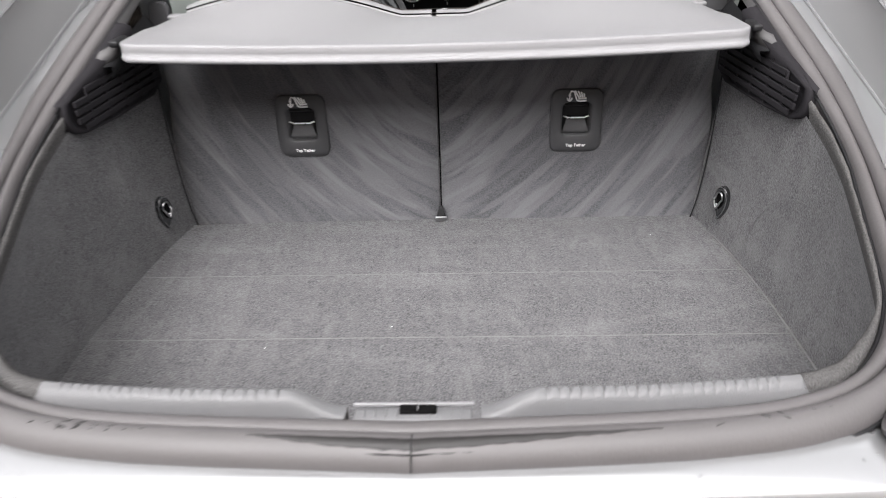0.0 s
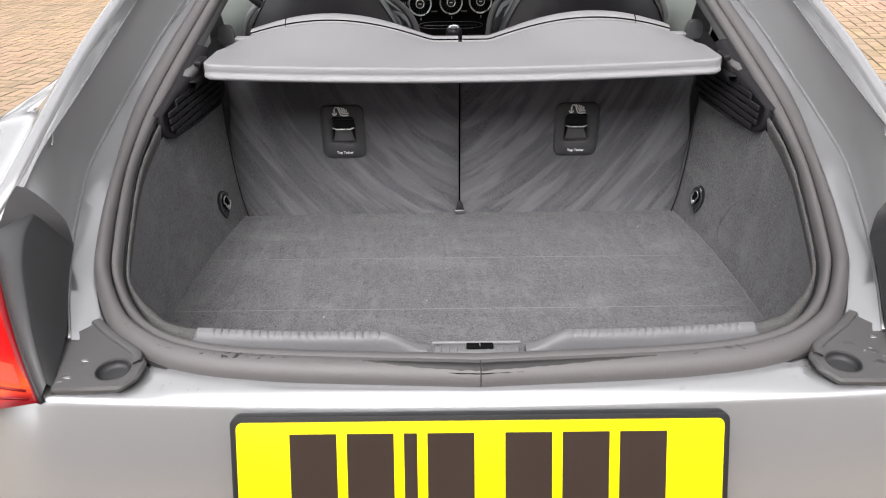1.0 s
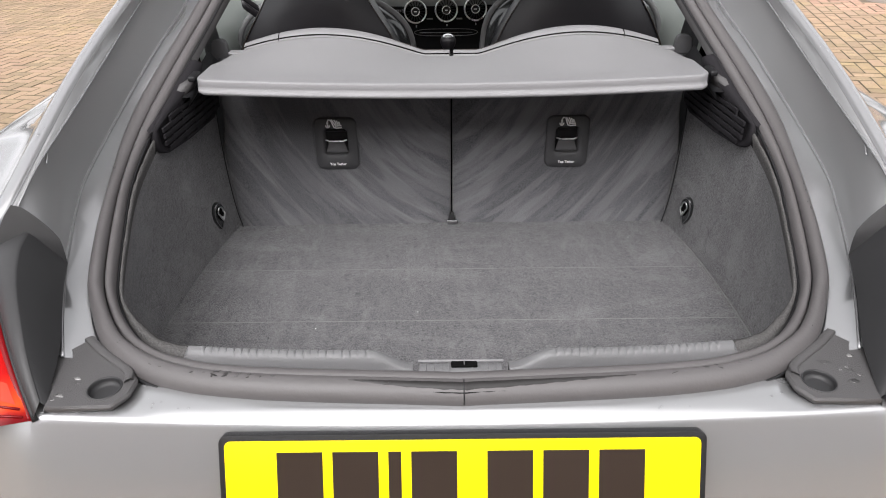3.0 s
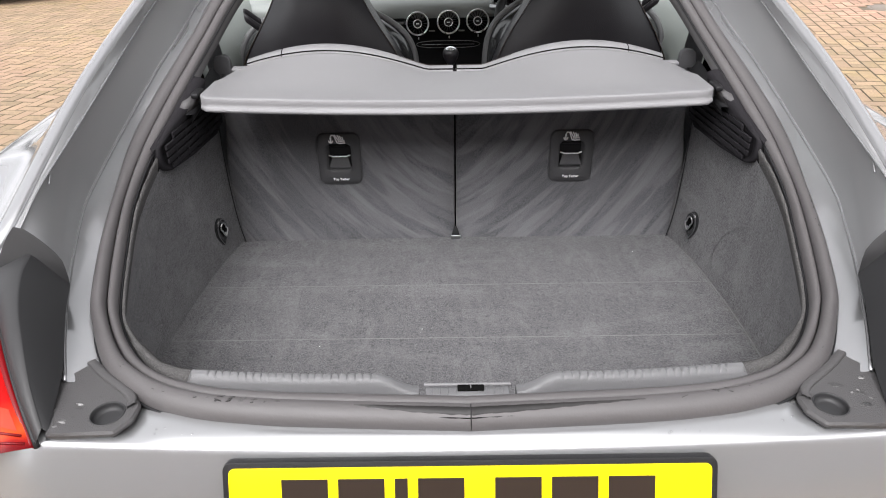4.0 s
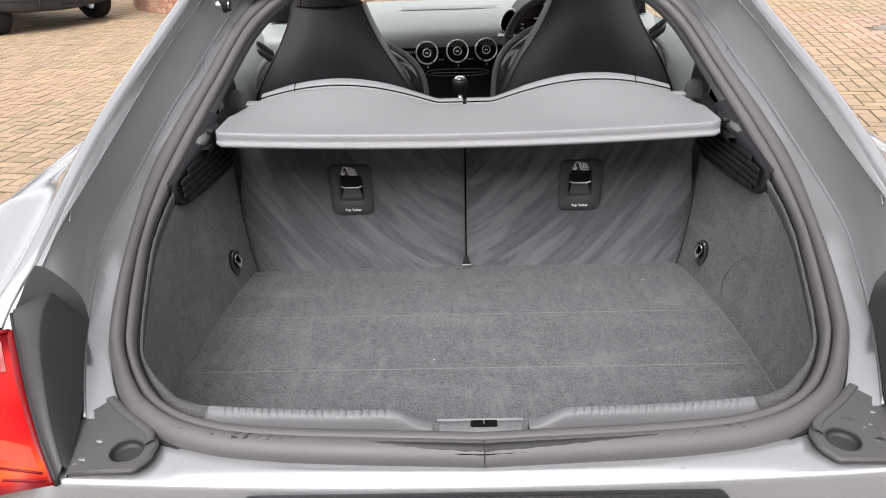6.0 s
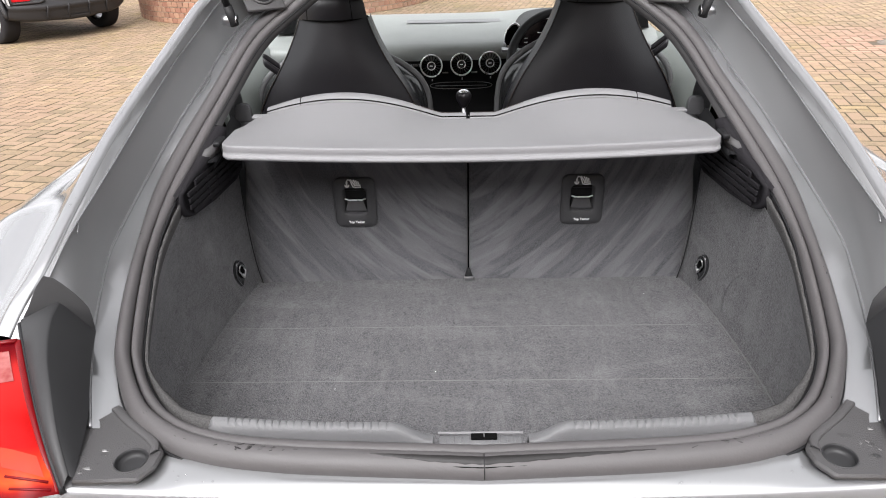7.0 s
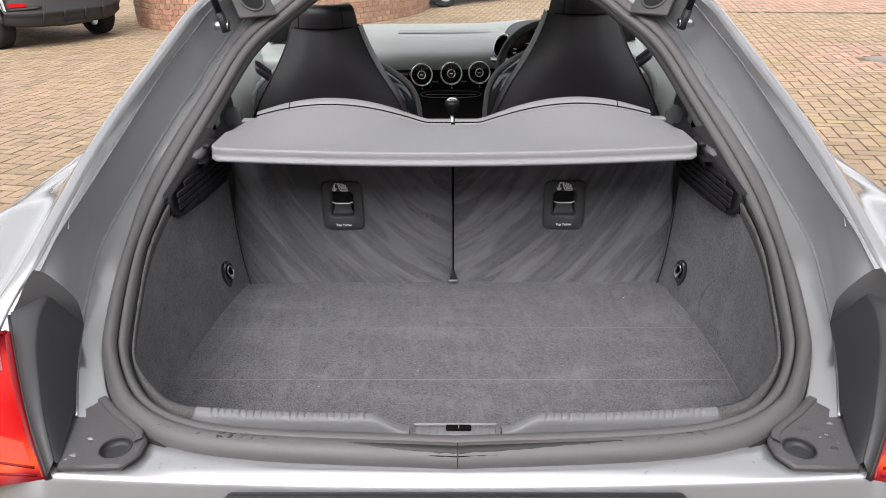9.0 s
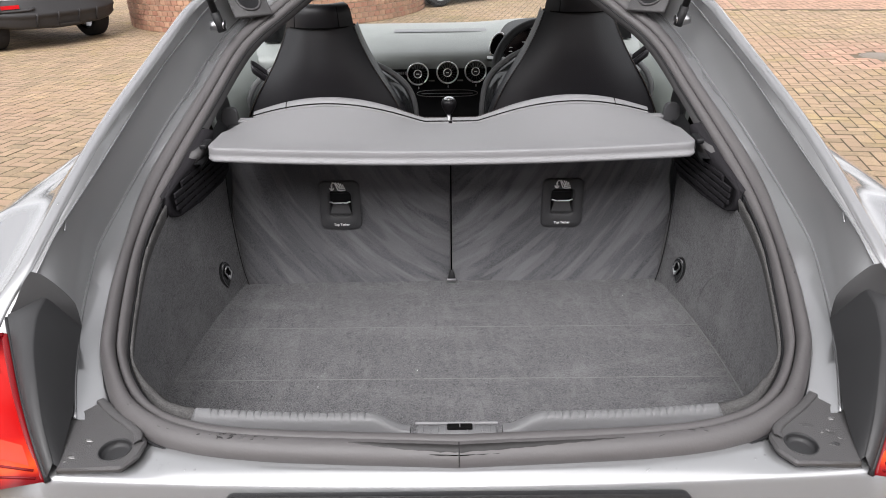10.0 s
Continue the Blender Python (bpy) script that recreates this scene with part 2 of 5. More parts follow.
def tint_by_piece(m, other, share):
    """Mixes a second colour into some of the pieces, piece by piece."""
    nt = m.node_tree
    b = nt.nodes["Principled BSDF"]
    src = b.inputs["Base Color"].links[0].from_socket
    info, geo = nt.nodes.new("ShaderNodeObjectInfo"), nt.nodes.new("ShaderNodeNewGeometry")
    add, scl, fr = (nt.nodes.new("ShaderNodeMath") for _ in range(3))
    add.operation, scl.operation, fr.operation = "ADD", "MULTIPLY", "FRACT"
    nt.links.new(info.outputs["Random"], add.inputs[0])
    nt.links.new(geo.outputs["Random Per Island"], add.inputs[1])
    nt.links.new(add.outputs[0], scl.inputs[0])
    scl.inputs[1].default_value = 7.31
    nt.links.new(scl.outputs[0], fr.inputs[0])
    pw = nt.nodes.new("ShaderNodeMath")
    pw.operation = "POWER"
    pw.inputs[1].default_value = share
    nt.links.new(fr.outputs[0], pw.inputs[0])
    mx = nt.nodes.new("ShaderNodeMix")
    mx.data_type = "RGBA"
    nt.links.new(pw.outputs[0], mx.inputs["Factor"])
    nt.links.new(src, mx.inputs["A"])
    mx.inputs["B"].default_value = (*other, 1)
    nt.links.new(mx.outputs["Result"], b.inputs["Base Color"])


tint_by_piece(M["paver"], (0.265, 0.180, 0.120), 1.8)
tint_by_piece(M["brick"], (0.25, 0.115, 0.075), 2.0)
M["joint"] = material("paver_joint", (0.090, 0.067, 0.043), 0.95, scale=25, amount=0.5, second=(0.08, 0.075, 0.04), bump=0.6, bump_scale=220)
M["rust"] = material("rust_red_paver", (0.32, 0.195, 0.135), 0.85, scale=12, amount=0.5, bump=0.5, bump_scale=150, random_amount=0.18)
M["iron"] = material("grey_iron_cover", (0.165, 0.140, 0.115), 0.7, 0.1, scale=40, amount=0.4, bump=0.5, bump_scale=120)
M["tyre"] = material("tyre_rubber", (0.020, 0.019, 0.020), 0.85, spec=0.15, scale=30, amount=0.4, bump=0.4, bump_scale=200)
M["alloy"] = material("alloy_wheel", (0.42, 0.42, 0.43), 0.3, 0.8, scale=20, amount=0.2)
M["suv_paint"] = material("pale_silver_paint", (0.5, 0.51, 0.52), 0.3, 0.3, scale=6, amount=0.1, coat=1.0)
M["soil"] = material("dark_soil", (0.06, 0.045, 0.03), 0.95, scale=30, amount=0.5, bump=1.0, bump_scale=80)
M["screen"] = material("dark_display", (0.012, 0.008, 0.009), 0.15, scale=10, amount=0.2)
M["water"] = material("water_bead", (0.10, 0.098, 0.096), 0.04, scale=40, amount=0.1, coat=1.0, spec=0.9)


def glass_material(name, tint):
    m = bpy.data.materials.new(name)
    m.use_nodes = True
    nt = m.node_tree
    clear, gloss, mix = nt.nodes.new("ShaderNodeBsdfTransparent"), nt.nodes.new("ShaderNodeBsdfGlossy"), nt.nodes.new("ShaderNodeMixShader")
    clear.inputs["Color"].default_value = (*tint, 1)
    gloss.inputs["Roughness"].default_value = 0.01
    mix.inputs[0].default_value = 0.05
    nt.links.new(clear.outputs[0], mix.inputs[1])
    nt.links.new(gloss.outputs[0], mix.inputs[2])
    nt.links.new(mix.outputs[0], nt.nodes["Material Output"].inputs["Surface"])
    return m


M["bead"] = glass_material("clear_water_bead", (0.80, 0.80, 0.80))
M["wall"] = material("plain_brick_wall", (0.30, 0.25, 0.22), 0.9, scale=3, amount=0.4, bump=0.5, bump_scale=60)
M["tint"] = glass_material("tinted_glass", (0.30, 0.32, 0.31))
M["glass"] = glass_material("clear_glass", (0.93, 0.96, 0.95))


# ---- shaping tools ----
def mesh_of(name, verts, faces, mat, smooth=True):
    me = bpy.data.meshes.new(name)
    me.from_pydata([tuple(v) for v in verts], [], faces)
    me.materials.append(mat)
    if smooth:
        me.shade_smooth()
    me.update()
    return me


def recalc(me):
    bm = bmesh.new()
    bm.from_mesh(me)
    bmesh.ops.recalc_face_normals(bm, faces=bm.faces)
    bm.to_mesh(me)
    bm.free()


def place_of(ob):
    return (place_of(ob.parent) @ ob.matrix_parent_inverse if ob.parent else Matrix()) @ ob.matrix_basis


def under(ob, parent):
    """Parents without moving."""
    ob.parent = parent
    ob.matrix_parent_inverse = place_of(parent).inverted()
    return ob


def part(name, data, mat=None, parent=None, label="", smooth=True):
    """Links a bmesh, or a pair of vertices and faces, as one mesh object under a thing or a part."""
    if isinstance(data, tuple):
        me = mesh_of(name, data[0], data[1], mat, smooth)
        recalc(me)
    else:
        me = bpy.data.meshes.new(name)
        bmesh.ops.recalc_face_normals(data, faces=data.faces)
        data.to_mesh(me)
        data.free()
        me.materials.append(mat)
        if smooth:
            me.shade_smooth()
    ob = new(name, me)
    if parent is not None:
        under(ob, parent)
    if label:
        tagged(ob, label)
    return ob


def auto_smooth(ob, degrees=35):
    ob.data.set_sharp_from_angle(angle=radians(degrees))
    return ob


def curve(points, n=60):
    """A smooth line through the points, n samples evenly spaced along it."""
    p = [Vector(q) for q in points]
    q = [p[0] * 2 - p[1]] + p + [p[-1] * 2 - p[-2]]
    dense = []
    for i in range(1, len(q) - 2):
        a, b, c, d = q[i - 1], q[i], q[i + 1], q[i + 2]
        for k in range(12):
            t = k / 12
            dense.append(0.5 * ((2 * b) + (c - a) * t + (2 * a - 5 * b + 4 * c - d) * t * t + (3 * b - a - 3 * c + d) * t ** 3))
    dense.append(p[-1].copy())
    run = [0.0]
    for a, b in zip(dense[:-1], dense[1:]):
        run.append(run[-1] + (b - a).length)
    out, j = [], 0
    for i in range(n):
        s = run[-1] * i / (n - 1)
        while j < len(run) - 2 and run[j + 1] < s:
            j += 1
        f = (s - run[j]) / max(run[j + 1] - run[j], 1e-9)
        out.append(dense[j].lerp(dense[j + 1], min(max(f, 0), 1)))
    return out


def loft(rows, closed_u=False, closed_v=False):
    """A skin over rows of equally many points."""
    n, verts, faces = len(rows[0]), [], []
    for r in rows:
        verts += [Vector(v) for v in r]
    for i in range(len(rows) - (0 if closed_v else 1)):
        for j in range(n - (0 if closed_u else 1)):
            a, b = (i % len(rows)) * n, ((i + 1) % len(rows)) * n
            faces.append((a + j, a + (j + 1) % n, b + (j + 1) % n, b + j))
    return verts, faces


def tube(path, r, segs=10, closed=False):
    pts = [Vector(p) for p in path]
    rows = []
    up = Vector((0.13, 0.31, 0.94))
    for i, p in enumerate(pts):
        a = pts[i - 1] if (i or closed) else p
        b = pts[(i + 1) % len(pts)] if (i < len(pts) - 1 or closed) else p
        t = (b - a).normalized()
        u = (up - t * up.dot(t)).normalized()
        w = t.cross(u)
        rr = r(i / (len(pts) - 1)) if callable(r) else r
        rows.append([p + (u * math.cos(k * math.tau / segs) + w * math.sin(k * math.tau / segs)) * rr for k in range(segs)])
    v, f = loft(rows, closed_u=True, closed_v=closed)
    if not closed:
        f.append(tuple(range(segs)))
        f.append(tuple(len(v) - segs + k for k in range(segs)))
    return v, f


def box(sx, sy, sz, at=(0, 0, 0), bevel=0.0, segs=2, turn=None):
    bm = bmesh.new()
    bmesh.ops.create_cube(bm, size=1.0)
    bmesh.ops.scale(bm, vec=(sx, sy, sz), verts=bm.verts)
    if bevel:
        bmesh.ops.bevel(bm, geom=bm.edges[:], offset=bevel, segments=segs, affect="EDGES", profile=0.5)
    bm.transform((Matrix.Translation(at) @ turn) if turn else Matrix.Translation(at))
    return bm


def prism(outline, axis_vec, depth, bevel=0.0):
    """A flat outline of 3D points pushed out along a vector, with softened edges."""
    bm = bmesh.new()
    vs = [bm.verts.new(p) for p in outline]
    f = bm.faces.new(vs)
    ex = bmesh.ops.extrude_face_region(bm, geom=[f])
    top = [g for g in ex["geom"] if isinstance(g, bmesh.types.BMVert)]
    bmesh.ops.translate(bm, vec=Vector(axis_vec).normalized() * depth, verts=top)
    if bevel:
        edges = [e for e in bm.edges if all(v in top for v in e.verts)]
        bmesh.ops.bevel(bm, geom=edges, offset=bevel, segments=2, affect="EDGES", profile=0.6)
    return bm


def rounded_rect(w, h, r, n=5):
    pts = []
    for cx, cy, a0 in ((w / 2 - r, h / 2 - r, 0), (-w / 2 + r, h / 2 - r, 90), (-w / 2 + r, -h / 2 + r, 180), (w / 2 - r, -h / 2 + r, 270)):
        for k in range(n + 1):
            a = radians(a0 + 90 * k / n)
            pts.append((cx + r * math.cos(a), cy + r * math.sin(a)))
    return pts


def lathe(profile, segs=32, m=None):
    """Turns (radius, height) pairs round z."""
    rows = [[Vector((r * math.cos(k * math.tau / segs), r * math.sin(k * math.tau / segs), h)) for k in range(segs)] for r, h in profile]
    v, f = loft(rows, closed_u=True)
    if m is not None:
        v = [m @ p for p in v]
    return v, f


def side(points, s):
    return [(p[0] * s, p[1], p[2]) for p in points]


def empty(name, at=(0, 0, 0)):
    ob = new(name)
    ob.location = at
    return ob


# ---- ground ----
ground = part("ground", ([(-60, -60, -0.005), (60, -60, -0.005), (60, 60, -0.005), (-60, 60, -0.005)], [(0, 1, 2, 3)]), M["joint"], None, smooth=False)
tagged(ground, "herringbone block-paved yard of buff brick pavers", "paving", kind="structure")
# unseen wall, added to darken the rear panel's reflection and block low sky
wall = part("wall_south", box(16.0, .3, 6.6, (0, -8.0, 3.1)), M["wall"], None, smooth=False)
tagged(wall, "plain brown brick wall, unseen, added for reflections and to block low sky", "wall", kind="structure")
FALL, CROSS, PIVOT = .04, .025, .84
# the yard falls away gently beyond the car's rear axle, and a little to one side
yard = Matrix.Translation((0, PIVOT, 0)) @ Matrix.Rotation(-math.atan(CROSS), 4, "Y") @ Matrix.Rotation(-math.atan(FALL), 4, "X") @ Matrix.Translation((0, -PIVOT, 0))

# ---- the coupe: shell ----
car = empty("coupe_car", (0, 2.1, 0))
tagged(car, "grey metallic coupe with its boot open, standing on block paving", "car")

SEAL_OUT = [(0, .124, .795), (.24, .138, .795), (.352, .161, .795), (.427, .209, .795), (.463, .252, .795), (.501, .318, .798),
            (.522, .365, .804), (.551, .481, .827), (.566, .59, .86), (.571, .70, .903), (.556, .80, .95), (.511, .94, 1.031),
            (.465, 1.055, 1.11), (.397, 1.126, 1.164), (.31, 1.205, 1.222), (.18, 1.27, 1.268), (0, 1.30, 1.288)]
SEAL_IN = [(0, .176, .79), (.25, .189, .79), (.34, .206, .79), (.391, .231, .79), (.433, .274, .79), (.465, .322, .793),
           (.487, .372, .80), (.518, .495, .826), (.534, .585, .853), (.533, .68, .89), (.517, .782, .937), (.478, .925, 1.017),
           (.432, 1.04, 1.095), (.365, 1.112, 1.149), (.28, 1.185, 1.205), (.16, 1.245, 1.25), (0, 1.275, 1.27)]
WELT = [(.487, .205, .8), (.529, .297, .801), (.567, .401, .815), (.594, .507, .838), (.600, .565, .861), (.595, .655, .894), (.584, .769, .937), (.566, .874, .984), (.544, .971, 1.027), (.522, 1.059, 1.073), (.482, 1.137, 1.126), (.415, 1.18, 1.176), (.32, 1.21, 1.245)]
GUTTER = [(.616, .316, .846), (.612, .340, .866), (.608, .357, .890), (.604, .403, .914), (.602, .459, .938), (.600, .542, .961), (.599, .622, .982), (.595, .724, 1.013), (.585, .826, 1.051), (.567, .918, 1.093), (.54, 1.001, 1.135), (.508, 1.081, 1.179), (.439, 1.162, 1.222), (.342, 1.235, 1.268)]
CREST = [(.652, .316, .862), (.645, .338, .883), (.637, .360, .900), (.630, .387, .914), (.627, .43, .932), (.626, .522, .967), (.625, .62, 1.002), (.620, .71, 1.034),
         (.610, .79, 1.064), (.592, .87, 1.10), (.566, .96, 1.147), (.538, 1.045, 1.19), (.47, 1.13, 1.24), (.38, 1.24, 1.29)]

N = 72
so, si = curve(SEAL_OUT, 2 * N), curve(SEAL_IN, 2 * N)


def ring(half):
    """The right half of a line, mirrored into a closed loop."""
    return half + [Vector((-p.x, p.y, p.z)) for p in half[-2:0:-1]]


ro, ri = ring(so), ring(si)


def seal_rows(shape):
    rows = []
    for k in range(len(ro)):
        a, b = ro[k], ri[k]
        t = (ro[(k + 1) % len(ro)] - ro[k - 1]).normalized()
        w = b - a
        n = w.cross(t).normalized()
        if n.z < 0:
            n = -n
        flat_up = min(1, max(0, (a.y - .42) / .30))
        flat_up = 1 - .55 * flat_up * flat_up * (3 - 2 * flat_up)
        rows.append([a + w * max(u, -.06 * flat_up) + n * (h * flat_up if h > 0 else h) for u, h in shape])
    return rows


BULB = [(.10, -.014), (-.02, -.010), (-.06, -.001), (-.03, .008), (.08, .015), (.22, .019), (.38, .0185), (.48, .0145), (.54, .0080), (.555, .002), (.558, -.013)]
LIP = [(.575, -.013), (.578, .003), (.592, .0085), (.66, .0115), (.76, .012), (.86, .010), (.95, .004), (1.0, -.006), (1.0, -.02)]
boot_seal = part("boot_seal", loft(seal_rows(BULB), closed_v=True), M["rubber"], car, "damp dark grey rubber boot seal, worn along the sill")
part("seal_lip", loft(seal_rows(LIP), closed_v=True), M["rubber"], boot_seal)
part("seal_channel", loft(seal_rows([(-.12, -.017), (.3, -.016), (.57, -.013), (1.02, -.022)]), closed_v=True), M["rubber"], boot_seal)
# black tubes stand in for the shade along the seal's edges
part("seal_gap", tube([r[0] for r in seal_rows([(-.070, -.006)])], .0024, 6, True), M["black"], boot_seal)
part("lip_gap", tube([r[0] for r in seal_rows([(1.02, -.004)])], .0024, 6, True), M["black"], boot_seal)
part("seal_joint", tube([Vector((.002, ro[0].y, ro[0].z)).lerp(Vector((.002, ri[0].y, ri[0].z)), u) + Vector((0, 0, h + .0003)) for u, h in BULB[2:9]], .0007, 5), M["black"], boot_seal)
random.seed(11)
for k in range(46):
    # torn flakes of the seal's skin
    sidex = -1 if k < 34 else 1
    u = random.uniform(.22, .46)
    goal = sidex * (random.gauss(.275, .022) if k < 34 else random.gauss(.29, .02))
    q = min(range(len(ro)), key=lambda i: abs(ro[i].x - goal) + (9 if ro[i].y > .3 else 0))
    p = ro[q].lerp(ri[q], u) + Vector((0, 0, .0185 if u < .4 else .0185 - (u - .4) * .07))
    m = Matrix.Translation(p) @ Matrix.Rotation(random.uniform(-.5, .5), 4, "Z") @ Matrix.Diagonal((random.uniform(.0020, .0065), random.uniform(.0005, .0013), .0008, 1))
    part("seal_flake", lathe([(0, 1), (.6, .8), (1, 0)], 7, m), M["wet"] if random.random() < .7 else M["plastic"], boot_seal)
for k in range(22):
    # short damp scratches down both sides of the seal
    q = random.randrange(6, 70) if k % 2 else len(ro) - random.randrange(6, 70)
    u = random.gauss(.24, .05)
    t = (ro[(q + 1) % len(ro)] - ro[q - 1]).normalized()
    p = ro[q].lerp(ri[q], u) + Vector((0, 0, .0186))
    m = Matrix.Translation(p) @ t.to_track_quat("X", "Z").to_matrix().to_4x4() @ Matrix.Diagonal((random.uniform(.0010, .0035), random.uniform(.0003, .0006), .0006, 1))
    part("seal_scratch", lathe([(0, 1), (.6, .8), (1, 0)], 7, m), M["wet"], boot_seal)
# the wet, scuffed film in the seal's groove along the sill
WET = [(.02, .0105), (.07, .0142), (.13, .0164), (.20, .0184), (.27, .0187)]
wet_rows = []
for i in range(40):
    x = -.13 + .33 * i / 39
    k = min(range(len(ro)), key=lambda q: abs(ro[q].x - x) + (9 if ro[q].y > .3 else 0))
    a, b = ro[k], ri[k]
    thin = math.sin(math.pi * min(1, max(0, i / 39))) ** 0.5
    a, b = Vector((x, a.y, a.z)), Vector((x, b.y, b.z))
    w = b - a
    full = max(.06, thin * (1 - .45 * i / 39))
    wet_rows.append([a + w * (.27 - (.27 - u) * full) + Vector((0, 0, h + .0012)) for u, h in WET])
part("water_film", loft(wet_rows), M["wet"], boot_seal, "wet shiny film in the seal's groove")
part("scuff_line", tube([r[0] + Vector((0, -.0004, .0002)) for r in wet_rows[1:-1]], .0008, 6), M["dark"], boot_seal)

for s in (1, -1):
    n = 72
    # flange from under the seal, up the drain channel, over the crest and down the flank
    half = [p for p in so if p.y > .205 and p.y < 1.21]
    a = curve([(p.x * s, p.y, p.z) for p in half[::4]], n)
    w = curve(side(WELT, s), n)
    g = curve(side(GUTTER, s), n)
    c = curve(side(CREST, s), n)
    under_seal = [p + Vector((-.02 * s, 0, -.012)) for p in a]
    flange = [p.lerp(q, .45) + Vector((0, 0, -.0015)) for p, q in zip(a, w)]
    up = Vector((0, 0, 1))
    skin = [under_seal, flange, [p.lerp(q, .96) + Vector((0, 0, -.001)) for p, q in zip(a, w)], w]

    def tuck(p, f):
        """The wall's foot goes down behind the lamp cover."""
        d = min(1, max(0, (.40 - p.y) / .10)) * f
        return p + Vector((.022 * s * d, .012 * d, -.022 * d))

    skin += [[tuck(q.lerp(r, f) + Vector((.004 * s * b, 0, -.004 * b)), f) for q, r in zip(w, g)] for f, b in ((.06, .6), (.3, 1), (.7, 1), (.94, .5))]
    skin.append(g)
    # inner wall of the rail, then its flat shiny top out to the crest
    q = [p + Vector((-.018 * s, 0, -.0010)) for p in c]
    skin += [[r.lerp(p, f) + up * dz for r, p in zip(g, q)] for f, dz in ((.08, .0015), (.14, .0005), (.5, 0), (.9, -.003))]
    skin.append([p + Vector((-.0006 * s, 0, -.0046)) for p in q])
    rail = [[p.lerp(r, f) + up * dz + Vector((dx * s, 0, 0)) for p, r in zip(q, c)] for f, dx, dz in ((0, -.0006, -.0046), (0, -.0002, -.0018), (.06, 0, -.0002), (.18, 0, .0009), (.5, 0, .0016), (.82, 0, .0010), (.95, 0, .0002))] + [c]
    flange_part = part("seal_flange", loft(skin[:4]), M["paint"], car, "painted flange that carries the boot seal")
    auto_smooth(flange_part, 30)
    # the wall takes the darker copy of the body paint, as if shaded
    channel = part("drain_channel", loft(skin[3:]), M["shaded_paint"], car, "painted boot drain channel")
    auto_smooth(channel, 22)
    part("side_rail", loft([r for r in rail]), M["paint"], car, "rounded body rail beside the boot opening")
    part("welt", tube([p + Vector((.001 * s, 0, .001)) for p in w], .0022, 8), M["paint"], channel)
    part("crease", tube([p + Vector((-.0008 * s, 0, .0010)) for p in g if p.y > .37], .0016, 8), M["paint"], channel)
    part("sealer_bead", tube(curve([(.604 * s, .535, .957), (.612 * s, .520, .960), (.616 * s, .500, .955), (.609 * s, .488, .948), (.602 * s, .495, .946), (.597 * s, .478, .936)], 24), .0012, 8), M["shaded_paint"], channel)
    # black hinge pocket at the head of the channel
    hp = Matrix.Translation((.436 * s, 1.105, 1.180)) @ Matrix.Rotation(radians(-30 * s), 4, "Z") @ Matrix.Rotation(radians(35), 4, "X")
    pocket = part("hinge_pocket", box(.082, .088, .008, (0, 0, 0), .003, 2), M["plastic"], car, "dark hinge pocket")
    pocket.matrix_basis = hp
    under(pocket, car)
    part("pocket_rim", tube([hp @ Vector((.024 * math.cos(t), .030 * math.sin(t), .006)) for t in [k * math.tau / 28 for k in range(28)]], .0028, 8, True), M["plastic"], pocket)
    # flat black disc stands in for the dark inside of the recess
    part("pocket_hole", lathe([(0, .0045), (.023, .0050)], 28, hp @ Matrix.Diagonal((1, 1.25, 1, 1))), M["black"], pocket)
    random.seed(60 + s)
    for k in range(16):
        # rain beads on the flange and channel wall
        i = int(random.uniform(.16, .75) * n)
        pa, pb, t = (a[i], w[i], random.uniform(.3, .9)) if k < 6 else (q[i], c[i], random.uniform(.2, .8))
        rr = random.uniform(.0009, .0026)
        m = Matrix.Translation(pa.lerp(pb, t) + Vector((0, 0, -.004 if k < 6 else .0015))) @ Matrix.Diagonal((rr, rr * random.uniform(1, 2), rr * .6, 1))
        part("water_drop", lathe([(0, 1), (.5, .87), (.87, .5), (1, 0)], 9, m), M["bead"], channel)
    # flank: crest, pillar side, wheel-arch shoulder, side down to the sill
    rows = []
    for i in range(n):
        p, y, cz = c[i], c[i].y, c[i].z
        sect = [p, p + Vector((.004 * s, .001, -.002)), p + Vector((.014 * s, .006, -.012)), p + Vector((.030 * s, .013, -.026 - max(0, cz - 1.0) * .5)),
                Vector((max(.69, abs(p.x) + .05) * s, y + .02, min(cz - .034, .941))), Vector((.735 * s, y + .02, min(cz - .041, .933))), Vector((.782 * s, y + .02, min(cz - .061, .911))),
                Vector((.825 * s, y + .02, min(cz - .098, .872))), Vector((.866 * s, y + .02, min(cz - .15, .805))), Vector((.895 * s, y + .02, min(cz - .22, .72))), Vector((.905 * s, y + .02, .60)),
                Vector((.895 * s, y + .02, .42)), Vector((.86 * s, y + .02, .24))]
        rows.append(sect[:3] + curve(sect[3:], 34))
    rows.insert(0, [q + Vector((0, -.004, -.045)) for q in rows[0]])
    quarter = part("quarter_panel", loft(list(map(list, zip(*rows)))), M["paint"], car)
    # body side from the pillar forwards: door skin and front wing in one run of stations
    st = []
    for y, wtop, zt, wmid in ((1.16, .70, .93, .895), (1.5, .715, .92, .885), (2.0, .742, .885, .885), (2.5, .748, .83, .89), (2.8, .76, .80, .90), (3.1, .76, .75, .90), (3.5, .72, .68, .90), (3.95, .55, .60, .80), (4.12, .30, .54, .62)):
        st.append([(wtop * s, y, zt), ((wtop + .06) * s, y, zt - .02), (wmid * s, y, zt - .16), ((wmid + .01) * s, y, .55), ((wmid - .02) * s, y, .36), ((wmid - .06) * s, y, .22)])
    part("side_panel", loft(st), M["paint"], car)

# rear panel: lip below the seal, sharp fold, leaning plate panel, bumper
rows = []
